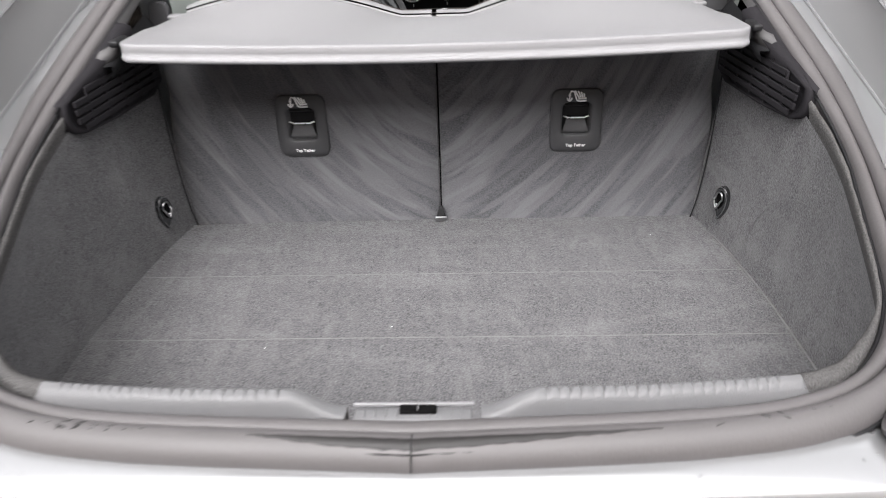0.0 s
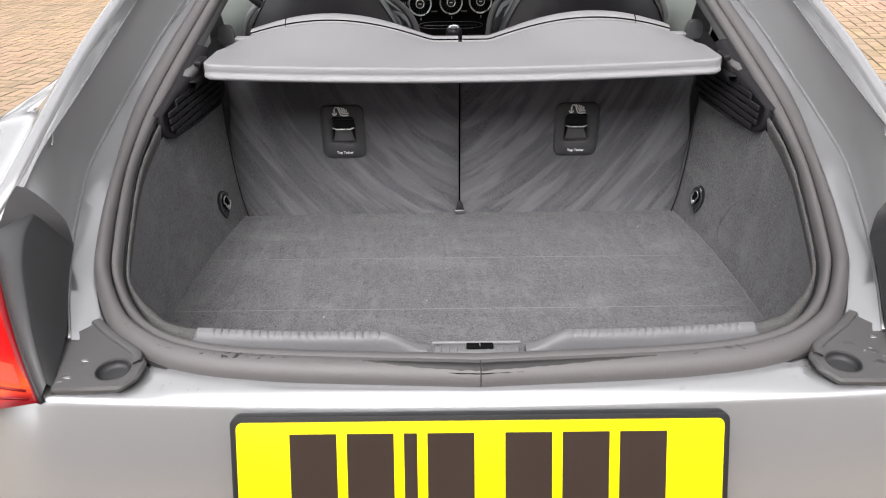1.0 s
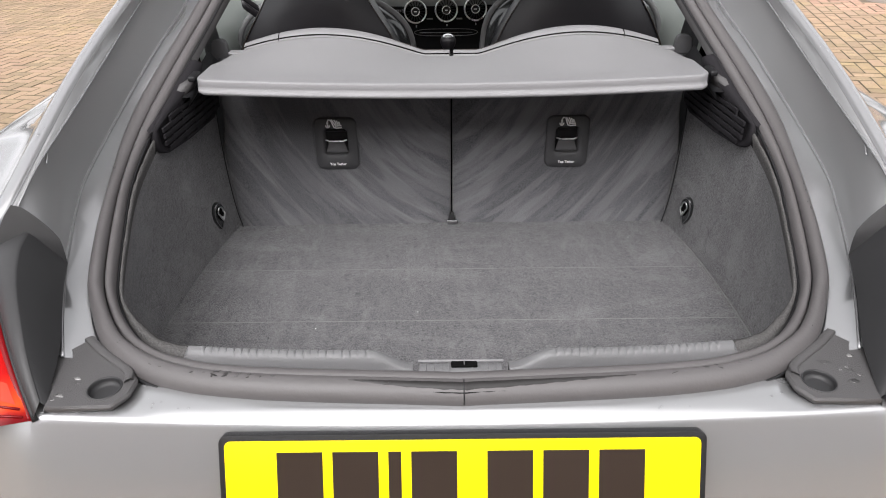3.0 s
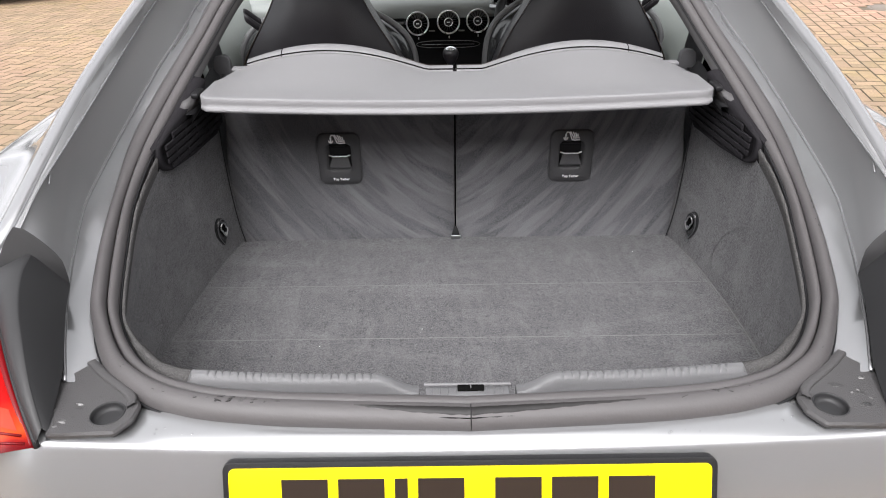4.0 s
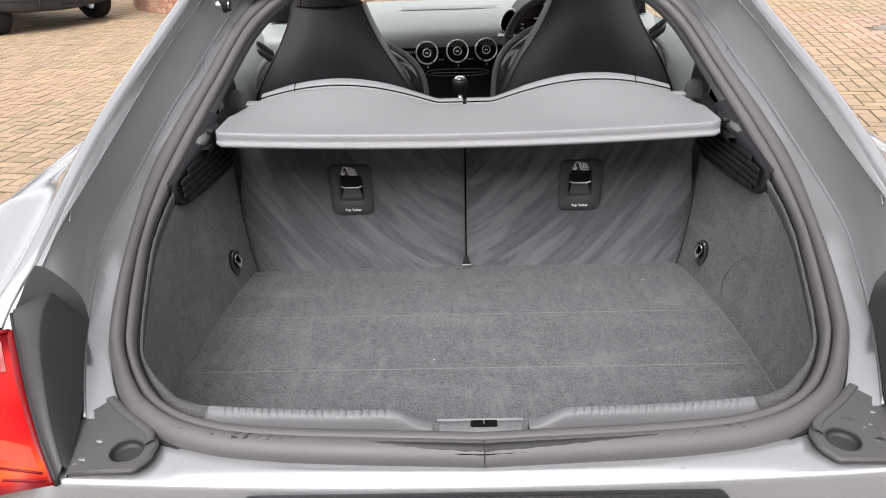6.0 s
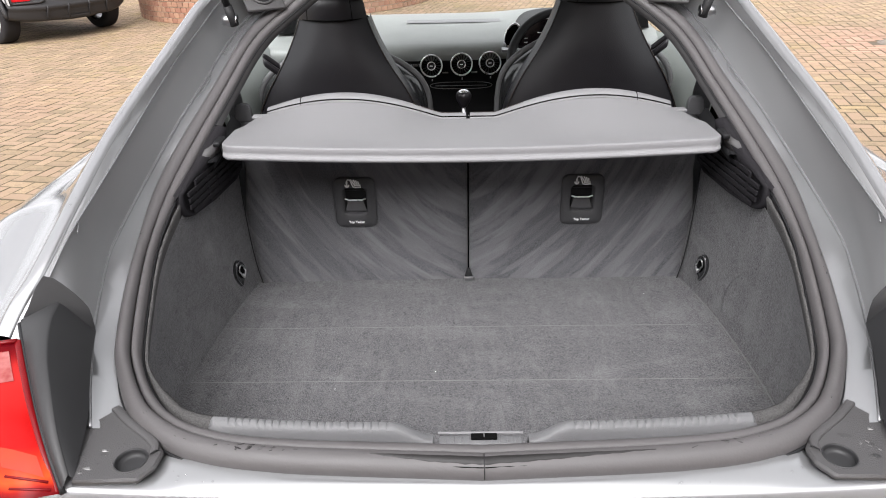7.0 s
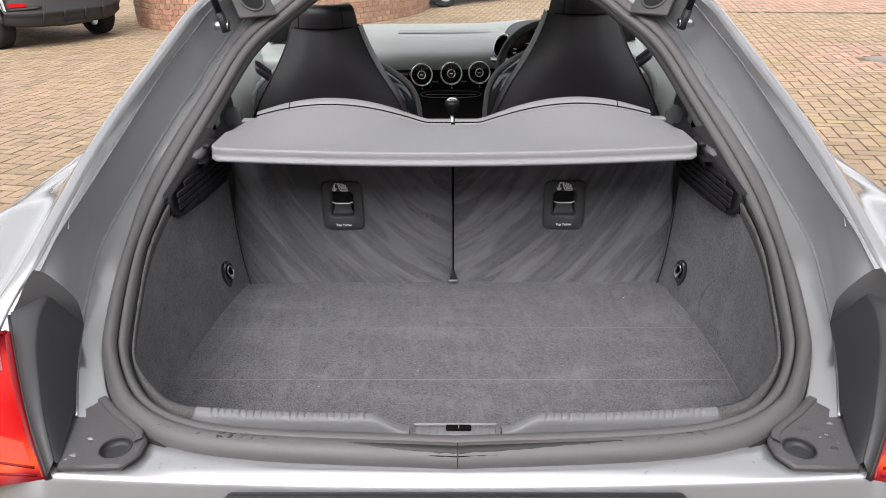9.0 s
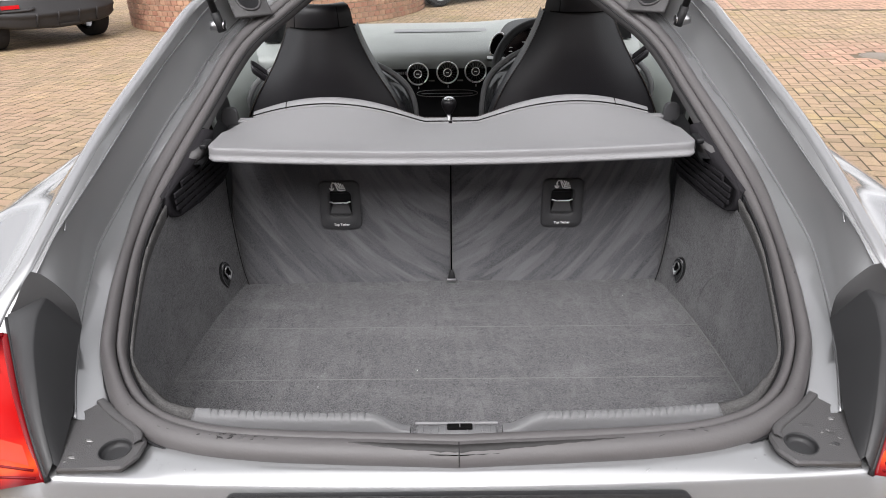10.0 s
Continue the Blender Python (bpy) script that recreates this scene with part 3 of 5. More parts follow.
for i in range(61):
    x = -.86 + 1.72 * i / 60
    ax = abs(x)
    k = min(range(len(so)), key=lambda q: abs(so[q].x - min(ax, .47)) + (9 if so[q].y > .3 else 0))
    ys = so[k].y
    bow = .014 * (ax / .47) ** 2 if ax < .47 else .014 + 1.1 * (ax - .47) ** 1.7
    drop = 0 if ax < .5 else -.30 * (ax - .5) ** 1.3
    yc = .103 + bow
    cut = -.014 * min(1, max(0, (ax - .368) / .02)) * (ax < .47)
    rows.append([(x, max(ys, yc) + .03, .772 + drop), (x, max(ys, yc) + .006, .789 + drop + cut), (x, max(ys, yc) - .004, .793 + drop + cut), (x, yc * .45 + max(ys, yc) * .55, .7905 + drop + cut),
                 (x, yc + .004, .7865 + drop), (x, yc, .783 + drop), (x, yc - .004, .777 + drop), (x, yc - .022, .735 + drop), (x, yc - .046, .68 + drop), (x, yc - .062, .63 + drop * .6),
                 (x, yc - .09, .585 + drop * .5), (x, yc - .12, .50 + drop * .3), (x, yc - .11, .38), (x, yc - .06, .26)])
rear_panel = part("rear_panel", loft(rows), M["paint"], car, "grey painted panel under the boot opening")

random.seed(77)
for k in range(30):
    # rain beads on the lip under the seal
    x = random.choice((-1, 1)) * random.uniform(.22, .40)
    rr = random.uniform(.0006, .0018)
    m = Matrix.Translation((x, random.uniform(.112, .132) + .1 * x * x, .7895)) @ Matrix.Diagonal((rr, rr, rr * .6, 1))
    part("water_drop", lathe([(0, 1), (.5, .87), (.87, .5), (1, 0)], 9, m), M["bead"], rear_panel)

# roof, bonnet, sills that close the car
roof_rows = []
for y, w, z in ((1.31, .40, 1.305), (1.45, .46, 1.335), (1.7, .49, 1.345), (1.95, .49, 1.34), (2.1, .48, 1.315)):
    roof_rows.append([(w * math.sin(a), y, z - .10 * (1 - math.cos(a)) * .6) for a in [radians(-90 + 180 * k / 24) for k in range(25)]])
part("roof", loft(roof_rows), M["paint"], car)
part("headliner", loft([[(p[0] * .97, p[1], p[2] - .02) for p in r] for r in roof_rows]), M["door"], car, "pale cloth headliner")
bonnet_rows = []
for y, w, z in ((2.76, .76, .825), (3.1, .78, .770), (3.5, .74, .705), (3.9, .58, .63), (4.12, .36, .56)):
    bonnet_rows.append([(w * k / 10, y - .06 * abs(k / 10) ** 2, z - .04 * (k / 10) ** 2) for k in range(-10, 11)])
part("bonnet", loft(bonnet_rows), M["paint"], car)
part("front_bumper", loft([[(x * .9, 4.12 - .3 * abs(x) ** 2.2, z) for x in [k / 10 for k in range(-9, 10)]] for z in (.55, .45, .32, .12)]), M["paint"], car)
glass = part("windscreen", loft([[(.50 * k / 8, 2.1 + .02, 1.30 - .02 * (k / 8) ** 2) for k in range(-8, 9)], [(.60 * k / 8, 2.45, 1.10 - .02 * (k / 8) ** 2) for k in range(-8, 9)], [(.70 * k / 8, 2.78 - .06 * (k / 8) ** 2, .845) for k in range(-8, 9)]]), M["glass"], car)
glass.visible_shadow = False
for s in (1, -1):
    part("pillar", tube(curve([(.49 * s, 2.06, 1.28), (.60 * s, 2.42, 1.10), (.69 * s, 2.70, .92), (.715 * s, 2.76, .80)], 16), lambda f: .030 + .026 * f, 10), M["black"], car)
    pane = part("door_window", loft([[(.735 * s, 1.45, .925), (.738 * s, 2.0, .887), (.742 * s, 2.6, .818)], [(.52 * s, 1.40, 1.24), (.52 * s, 1.8, 1.26), (.55 * s, 2.2, 1.20)]]), M["glass"], car)
    pane.visible_shadow = False
    part("window_corner", prism([(.640 * s, 2.30, .868), (.712 * s, 2.30, .862), (.700 * s, 2.32, .955), (.672 * s, 2.35, 1.03), (.630 * s, 2.35, 1.03)], (0, 1, 0), .14, .004), M["black"], car, "black trim in the window's front corner")
    part("side_window_post", tube(curve([(.70 * s, 1.42, .93), (.62 * s, 1.40, 1.10), (.50 * s, 1.38, 1.25)], 10), .02, 8), M["black"], car)


# the raised tailgate over the boot
hinge, reach = Vector((0, 1.33, 1.315)), Vector((0, -.63, .775))
out_n = Vector((0, .75, .66))


def gate(u, v, lift):
    """u across, v from hinge to lower edge, lift off the inner face."""
    w = .46 + .20 * min(1, v * 1.6) - .16 * max(0, v - .8)
    return hinge + Vector((w * u, 0, 0)) + reach * (1.22 * v) + out_n * (lift + .10 * math.sin(math.pi * min(1, v)) * (1 - .35 * u * u) + .03 * (1 - u * u))


us, vs = [k / 8 for k in range(-8, 9)], [k / 10 for k in range(11)]
def in_window(face, verts, n):
    """Faces of the gate's grid that the rear window takes."""
    row, col = min(face) // n, min(face) % n
    return 1 <= row <= 6 and 2 <= col <= n - 4


tg_v, tg_f = loft([[gate(u, v, .045) for u in us] for v in vs])
tailgate = part("tailgate", (tg_v, [f for f in tg_f if not in_window(f, tg_v, len(us))]), M["paint"], car, "raised grey tailgate with a glass window")
tl_v, tl_f = loft([[gate(u * .97, v, 0) for u in us] for v in vs])
part("tailgate_lining", (tl_v, [f for f in tl_f if not in_window(f, tl_v, len(us))]), M["plastic"], tailgate)
part("window_reveal", loft([[gate(u * k, v, h) for u, v in [(-.74, .1), (0, .1), (.74, .1), (.74, .4), (.74, .7), (0, .7), (-.74, .7), (-.74, .4)]] for k, h in ((1.0, .046), (.97, .0))], closed_u=True), M["black"], tailgate)
part("rear_window", loft([[gate(u, v, .03) for u in us[2:15]] for v in vs[1:8]]), M["tint"], tailgate)


def car_wheel(parent, at, r=.34, wdt=.23, axis=Vector((1, 0, 0)), rimmat="alloy"):
    """A wheel: tyre and spoked rim, facing along axis."""
    q = Vector((0, 0, 1)).rotation_difference(axis).to_matrix().to_4x4()
    m = Matrix.Translation(at) @ q
    wheel = empty("wheel", at)
    under(wheel, parent)
    h = wdt / 2
    part("tyre", lathe([(r * .66, -h * .9), (r * .9, -h), (r * .985, -h * .8), (r, -h * .5), (r, h * .5), (r * .985, h * .8), (r * .9, h), (r * .66, h * .9)], 40, m), M["tyre"], wheel)
    verts, faces = lathe([(r * .68, -h * .6), (r * .69, h * .86), (r * .64, h * .9), (r * .61, h * .6), (r * .60, -h * .6)], 40, m)
    for k in range(5):
        for off in (-.10, .10):
            a = k * math.tau / 5 + off
            d, e = Vector((math.cos(a), math.sin(a), 0)), Vector((-math.sin(a), math.cos(a), 0))
            base = len(verts)
            for rr, zz, ww in ((.10, .75, .030), (.62, .68, .022)):
                for e1 in (-1, 1):
                    for z1 in (0, -.12):
                        verts.append(m @ (d * (r * rr) + e * (e1 * ww) + Vector((0, 0, h * zz + z1 * h * 2))))
            b = base
            faces += [(b, b + 2, b + 6, b + 4), (b + 1, b + 5, b + 7, b + 3), (b, b + 4, b + 5, b + 1), (b + 2, b + 3, b + 7, b + 6)]
    part("rim", (verts, faces), M[rimmat], wheel)
    part("hub", lathe([(.0, h * .80), (r * .13, h * .78), (r * .15, h * .6), (r * .15, 0)], 20, m), M["alloy"], wheel)
    return wheel


for s in (1, -1):
    for y in (.84, 3.345):
        car_wheel(car, (.78 * s, y, .34 - FALL * (y - PIVOT) + CROSS * .78 * s), axis=Vector((s, 0, 0)))

# ---- lamps and trims of the tail ----
LAMP_IN = [(.628, .335, .868), (.600, .29, .858), (.575, .25, .850), (.540, .195, .836), (.510, .15, .812), (.484, .115, .780)]
RIDGE = [(.576, .355, .890), (.566, .31, .888), (.545, .255, .877), (.520, .205, .858), (.497, .16, .832), (.476, .125, .800)]
INNER = [(.541, .360, .838), (.527, .31, .829), (.507, .255, .819), (.492, .213, .810), (.480, .165, .803), (.470, .120, .797)]
for s in (1, -1):
    li, rg, inn = curve(side(LAMP_IN, s), 30), curve(side(RIDGE, s), 30), curve(side(INNER, s), 30)
    lens = li[4:]
    lamp = part("tail_lamp", loft([lens, [p + Vector((.004 * s, -.002, .004)) for p in lens], [p + Vector((.05 * s, -.012, .003)) for p in lens], [p + Vector((.12 * s, -.012, -.02)) for p in lens],
                                   [p + Vector((.19 * s, .02, -.075)) for p in lens], [p + Vector((.215 * s, .07, -.14)) for p in lens]]), M["lens"], car, "glossy red tail lamp lens")
    part("lamp_frame", loft([[p + Vector((d * s, 0, h)) for p in lens] for d, h in ((.001, .001), (.002, .0056), (.008, .0062), (.011, .0044))]), M["maroon"], lamp, "dark red border of the lens")

    def on(k, d, h=.0016):
        """A place on the lens: k along its inner edge, d metres outwards."""
        q = (d - .004) / .046
        base = li[int(k)].lerp(li[min(29, int(k) + 1)], k - int(k))
        return base + Vector((d * s, -.002 - .010 * q, .004 - .001 * q + h))

    part("pale_window", loft([[on(k, d) for k in (6, 8, 10, 12)] for d in (.017, .028, .050)]), M["clear"], lamp, "pale clear window in the lamp")
    part("top_border", tube([on(4, d, .001) for d in (.006, .02, .035, .05)], .0035, 8), M["maroon"], lamp)
    part("light_guide", loft([[on(k0, .0115, .0012), on(k0 - .4, .02, .0026), on(k0 - 1.2, .034, .0030), on(k0 - 2.0, .05, .0026)] for k0 in (24.0, 24.8, 26.0, 26.8)]), M["amber"], lamp, "pale orange slanted light guide")
    for k0, rise in ((27.4, 1.6), (28.4, 1.0)):
        part("facet_bar", tube([on(k0 - rise * q, .009 + .041 * q, .0006) for q in (0, .33, .66, 1)], .0016, 8), M["maroon"], lamp)
    part("lamp_gasket", tube([p + Vector((-.001 * s, 0, .002)) for p in li], .0035, 8), M["black"], lamp)
    top = curve(side([(.628, .335, .868), (.616, .345, .888), (.605, .358, .912), (.594, .366, .927)], s), 10)
    tip = curve(side([(.594, .366, .927), (.582, .368, .922), (.560, .368, .898), (.545, .366, .876), (.541, .362, .860), (.541, .360, .838)], s), 10)
    trim_obj = part("lamp_trim", loft([li, [p.lerp(q, .06) + Vector((0, 0, .006)) for p, q in zip(li, rg)], [p.lerp(q, .92) + Vector((0, 0, .004)) for p, q in zip(li, rg)], rg]), M["satin"], car, "satin black cover beside the tail lamp")
    part("lamp_trim_face", loft([rg, [p.lerp(q, .08) + Vector((-.003 * s, 0, -.002)) for p, q in zip(rg, inn)], inn]), M["satin"], trim_obj)
    fan_v = [Vector(v) for v in ([rg[0]] + list(top) + list(tip)[1:])]
    fan_f = [(0, k, k + 1) for k in range(1, len(fan_v) - 1)]
    part("lamp_trim_cap", (fan_v, fan_f), M["satin"], trim_obj)
    skirt_in = [p + Vector((.022 * s, .004, -.045)) for p in inn]
    part("trim_skirt", loft([inn, skirt_in]), M["satin"], trim_obj)

# moulded corner caps with a round recess


def cap_plate(outline, centre, r, depth):
    """A flat moulding with a round hole: the outline and the hole are joined ray by ray."""
    c = Vector((*centre, 0))
    ring_n = 64
    pts = [Vector((p[0], p[1], 0)) for p in outline]
    outer = []
    for k in range(ring_n):
        a = k * math.tau / ring_n
        d = Vector((math.cos(a), math.sin(a), 0))
        best = .02
        for i in range(len(pts)):
            p, q = pts[i] - c, pts[(i + 1) % len(pts)] - c
            e = q - p
            den = d.x * e.y - d.y * e.x
            if abs(den) < 1e-9:
                continue
            t, u = (p.x * e.y - p.y * e.x) / den, (p.x * d.y - p.y * d.x) / den
            if t > 0 and -1e-6 <= u <= 1 + 1e-6:
                best = max(best, t)
        outer.append((d, best))
    z0 = outline[0][2]
    rows = [[c + d * (t - .010) + Vector((0, 0, z0)) for d, t in outer], [c + d * (t - .0005) + Vector((0, 0, z0 + depth - .0065)) for d, t in outer], [c + d * t + Vector((0, 0, z0 + depth - .003)) for d, t in outer],
            [c + d * (t - .0025) + Vector((0, 0, z0 + depth)) for d, t in outer], [c + d * r + Vector((0, 0, z0 + depth)) for d, t in outer]]
    return loft(rows, closed_u=True)


CAP = [(.469, .246), (.503, .203), (.488, .165), (.472, .119), (.397, .121), (.383, .142), (.382, .166)]
for s in (1, -1):
    seam = [(p.x, p.y) for p in so if .386 < p.x < .467 and p.y < .3]
    outline = [(x * s, y, .782) for x, y in CAP + seam[::3]]
    cap = part("corner_cap", cap_plate(outline, (.415 * s, .151), .0195, .0160), M["plastic"], car, "grained grey plastic corner cover with water drops")
    auto_smooth(cap, 30)
    edge = curve([(p[0] * s, p[1], 0) for p in [(.386, .165)] + seam[::4] + [(.4665, .2455)]], 30)
    off = Vector((.80 * s, -.60, 0))
    part("cap_strip", loft([[p + off * d + Vector((0, 0, z)) for p in edge] for d, z in ((.0005, .7955), (.0010, .8010), (.0022, .8022), (.0098, .8016), (.0112, .8004), (.0118, .7970))]), M["plastic"], cap)
    m = Matrix.Translation((.415 * s, .151, .7980)) @ Matrix.Diagonal((.87, .87, .85, 1))
    # recess in darker plastic than the cap: its shadow is put into the colour
    part("cap_recess", lathe([(.0228, .0002), (.0220, .0012), (.0208, .0006), (.0203, -.003), (.0195, -.0095), (.014, -.0105), (.0, -.0105)], 32, m), M["satin"], cap)
    for k in range(9):
        random.seed(40 + k + (20 if s > 0 else 0))
        x, y = random.uniform(.432, .487), random.uniform(.130, .20)
        if (x - .415) ** 2 + (y - .151) ** 2 < .024 ** 2:
            x += .03
        rr = random.uniform(.0015, .0055)
        mm = Matrix.Translation((min(x, .484) * s, y, .7977)) @ Matrix.Rotation(random.uniform(-.6, .6), 4, "Z") @ Matrix.Diagonal((rr * random.uniform(.8, 1.8), rr * random.uniform(.6, 1), rr * .22, 1))
        dv, df = lathe([(0, 1), (.5, .87), (.87, .5), (1, 0)], 14)
        lobes = random.uniform(0, 6)
        dv = [mm @ Vector((q.x * (1 + .28 * math.sin(2 * math.atan2(q.y, q.x) + lobes) + .15 * math.sin(3 * math.atan2(q.y, q.x) + 2 * lobes)), q.y, q.z)) for q in dv]
        part("water_drop", (dv, df), M["bead"] if k % 2 else M["water"], cap)

# ---- number plate ----
plate_turn = Matrix.Translation((-.001, .0645, .7285)) @ Matrix.Rotation(radians(-24.5), 4, "X")
# local plate axes: x across, z up the plate, -y out of it


def on_plate(pts, y=0.0):
    return [plate_turn @ Vector((p[0], y, p[1])) for p in pts]


out_dir = plate_turn.to_3x3() @ Vector((0, -1, 0))
plate = part("number_plate", prism(on_plate(rounded_rect(.534, .124, .010), .006), out_dir, .012, .002), M["black"], car, "yellow number plate in a black surround")
auto_smooth(plate, 30)
part("plate_sheet", prism(on_plate(rounded_rect(.520, .111, .007), -.006), out_dir, .0016, .0006), M["yellow"], plate, "yellow reflective sheet")


def bar(x0, z0, x1, z1, mat, parent, y=-.0077, d=.0006):
    part("plate_bar", prism(on_plate([(x0, z0), (x1, z0), (x1, z1), (x0, z1)], y), out_dir, d), mat, parent, smooth=False)


x = -.203
for k, wid in enumerate((.050, .050, .014, .050, None, .050, .050, .050)):
    if wid is None:
        x += .033 - .011
        continue
    bar(x, -.036, x + wid, .043, M["ink"], plate)
    x += wid + .011
bar(-.04, -.0515, .005, -.0435, M["ink"], plate)
bar(.010, -.0515, .034, -.0435, M["ink_red"], plate)
bar(.193, -.049, .235, -.046, M["ink"], plate)

# ---- sill: scuff plates, latch cover ----
for s in (1, -1):
    pitch, rows = .0095, []
    xs = [.058, .068, .080, .092, .104, .112] + [.1135 + pitch * k + d for k in range(22) for d in (0, .0009, .0020, .0055, .0086)] + [.3265, .332, .335, .338]
    for x in xs:
        f = min(1, max(0, (x - .062) / .045))
        f = f * f * (3 - 2 * f)
        yf = .178 + .30 * max(0, x - .05) ** 2
        z1 = .797 + (.0195 - .040 * max(0, x - .1)) * f
        e = 0 if x < .336 else -.004
        u = ((x - .1135) % pitch) / pitch if .1135 <= x < .1135 + 22 * pitch else 1.0
        step = -.0019 * max(0, 1 - u / .24) - .0006 * max(0, (u - .8) / .2)
        rows.append([(x * s, yf - .004, .784), (x * s, yf - .001, .793), (x * s, yf + .001, .797 + (z1 - .798) * .45), (x * s, yf + .0030, z1 - .0042 * f + e), (x * s, yf + .0050, z1 - .0015 * f + e + step * .6),
                     (x * s, yf + .0085, z1 + .0004 * f + e + step), (x * s, yf + .013, z1 + .001 * f + e + step), (x * s, yf + .0165, z1 - .0015 + e + step), (x * s, yf + .019, z1 - .03), (x * s, yf + .026, .66), (x * s, yf + .03, .55)])
    rows.append([(Vector(p) * 1) + Vector((.002 * s, 0, -.004)) for p in rows[-1]])
    scuff = part("scuff_plate", loft(rows), M["sill"], car, "ribbed grey plastic loading-sill guard")
    auto_smooth(scuff, 40)
cover = part("latch_cover", box(.102, .017, .014, (0, .184, .7885), .003), M["sill"], car, "small grey cover over the boot latch")
part("cover_edge", box(.104, .003, .0025, (0, .1935, .7975), .0008), M["vinyl"], cover)
part("latch_slot", box(.032, .010, .006, (.004, .1880, .7955), .0015), M["dark"], cover)
part("latch_pin", box(.0012, .006, .003, (.004, .1880, .7988), .0003), M["sill"], cover)
for k in range(10):
    if abs(k - 4.5) > 1:
        part("cover_rib", box(.0016, .011, .0016, (-.042 + .0093 * k, .184, .7955), .0004), M["sill"], cover)

# ---- boot lining ----
FLOOR_EDGE = [(.487, .975), (.507, .88), (.522, .78), (.535, .62), (.535, .45), (.522, .355), (.485, .285), (.42, .245), (.33, .232), (0, .222)]
fe = curve([(x, y, .56) for x, y in FLOOR_EDGE], 60)
loop = ring(fe[::-1])
bm = bmesh.new()
vs = [bm.verts.new(p) for p in [Vector((p.x, p.y, .56)) for p in loop[:-1]]]
bm.faces.new(vs)
bmesh.ops.triangulate(bm, faces=bm.faces[:])
carpet = part("boot_floor_carpet", bm, M["carpet"], None, smooth=False)
tagged(carpet, "dark grey cut-pile carpet on the boot floor, scuffed", "carpet")
for y, hw in ((.765, .520), (.588, .533)):
    v, f = loft([[(-hw, y - .0012, .5602), (hw, y - .0012, .5602)], [(-hw, y, .5609), (hw, y, .5609)], [(-hw, y + .0012, .5602), (hw, y + .0012, .5602)]])
    part("floor_seam", (v, f), M["carpet_seam"], carpet)

for s in (1, -1):
    n = 60
    low = curve([(x * s, y, .556) for x, y in FLOOR_EDGE[:-1]], n)
    upl = [(.497, .962, .97), (.508, .90, .945), (.519, .80, .915), (.531, .68, .875), (.531, .585, .845), (.516, .495, .820), (.485, .372, .795), (.463, .322, .788), (.431, .276, .785), (.389, .234, .785), (.336, .215, .785)]
    top = curve(side(upl, s), n)
    def roll_width(p):
        return .006 + .015 * max(0, 1 - max(0, p.y - .215) / .11)

    inset = []
    for k, p in enumerate(top):
        t = (top[min(n - 1, k + 1)] - top[max(0, k - 1)]).normalized()
        inward = Vector((t.y, -t.x, 0)).normalized() * (1 if s > 0 else -1)
        if inward.dot(Vector((0, .62, 0)) - p) < 0:
            inward = -inward
        inset.append(p + inward * roll_width(p) + Vector((0, 0, .001)))
    belly = [a.lerp(b, .5) + Vector((.012 * s, 0, 0)) for a, b in zip(low, inset)]
    tuck = [a + Vector((.004 * s, -.004, -.022)) for a in inset]
    lining = part("side_lining", loft([low, [a.lerp(b, .2) + Vector((.006 * s, 0, 0)) for a, b in zip(low, tuck)], belly, [a.lerp(b, .85) + Vector((.006 * s, 0, 0)) for a, b in zip(low, tuck)], tuck]), M["carpet"], car, "dark grey carpeted boot side lining")
    random.seed(31)
    near = [k for k in range(n) if top[k].y < .700]
    fluff = [[(random.uniform(-.0005, .0005), random.uniform(-.0005, .0005), random.uniform(-.0006, .0016)) for _ in near] for _ in range(5)]
    edge_rows = [[tuck[k] for k in near], [tuck[k].lerp(inset[k], .6) for k in near]] + [[inset[k].lerp(top[k], f) + Vector((0, 0, h)) + Vector(w) for k, w in zip(near, fluff[q])] for q, (f, h) in enumerate(((.0, .001), (.25, .004), (.5, .005), (.75, .004)))] + [[top[k] + Vector((0, 0, -.002)) for k in near]]
    part("lining_edge", loft(edge_rows), M["edge_carpet"], lining, "paler rolled carpet edge")

foot = curve([(.507, .88, .5615), (.522, .78, .5615), (.533, .62, .5615), (.533, .45, .5615), (.521, .36, .5615)], 40)
part("lining_crease", tube([p + Vector((-.0035, 0, 0)) for p in foot], .0014, 6), M["carpet_seam"], carpet)

random.seed(23)
for k in range(16):
    # pale crumbs and lint on the pile
    x, y = random.uniform(-.46, .46), random.uniform(.27, .92)
    m = Matrix.Translation((x, y, .5605)) @ Matrix.Rotation(random.uniform(0, 3), 4, "Z") @ Matrix.Diagonal((random.uniform(.0008, .0022), random.uniform(.0004, .0009), .0007, 1))
    part("crumb", lathe([(0, 1), (.7, .7), (1, 0)], 6, m), M["white"] if k < 3 else M["vinyl"], carpet)

# round service cover let into the right lining
arc = curve([(.5225, .773, .585), (.5230, .783, .615), (.5265, .765, .665), (.5300, .720, .712), (.5320, .672, .740), (.5310, .628, .750)], 40)
part("service_cover_seam", tube(arc, .0006, 6), M["carpet"], car, "seam of a round carpeted cover")
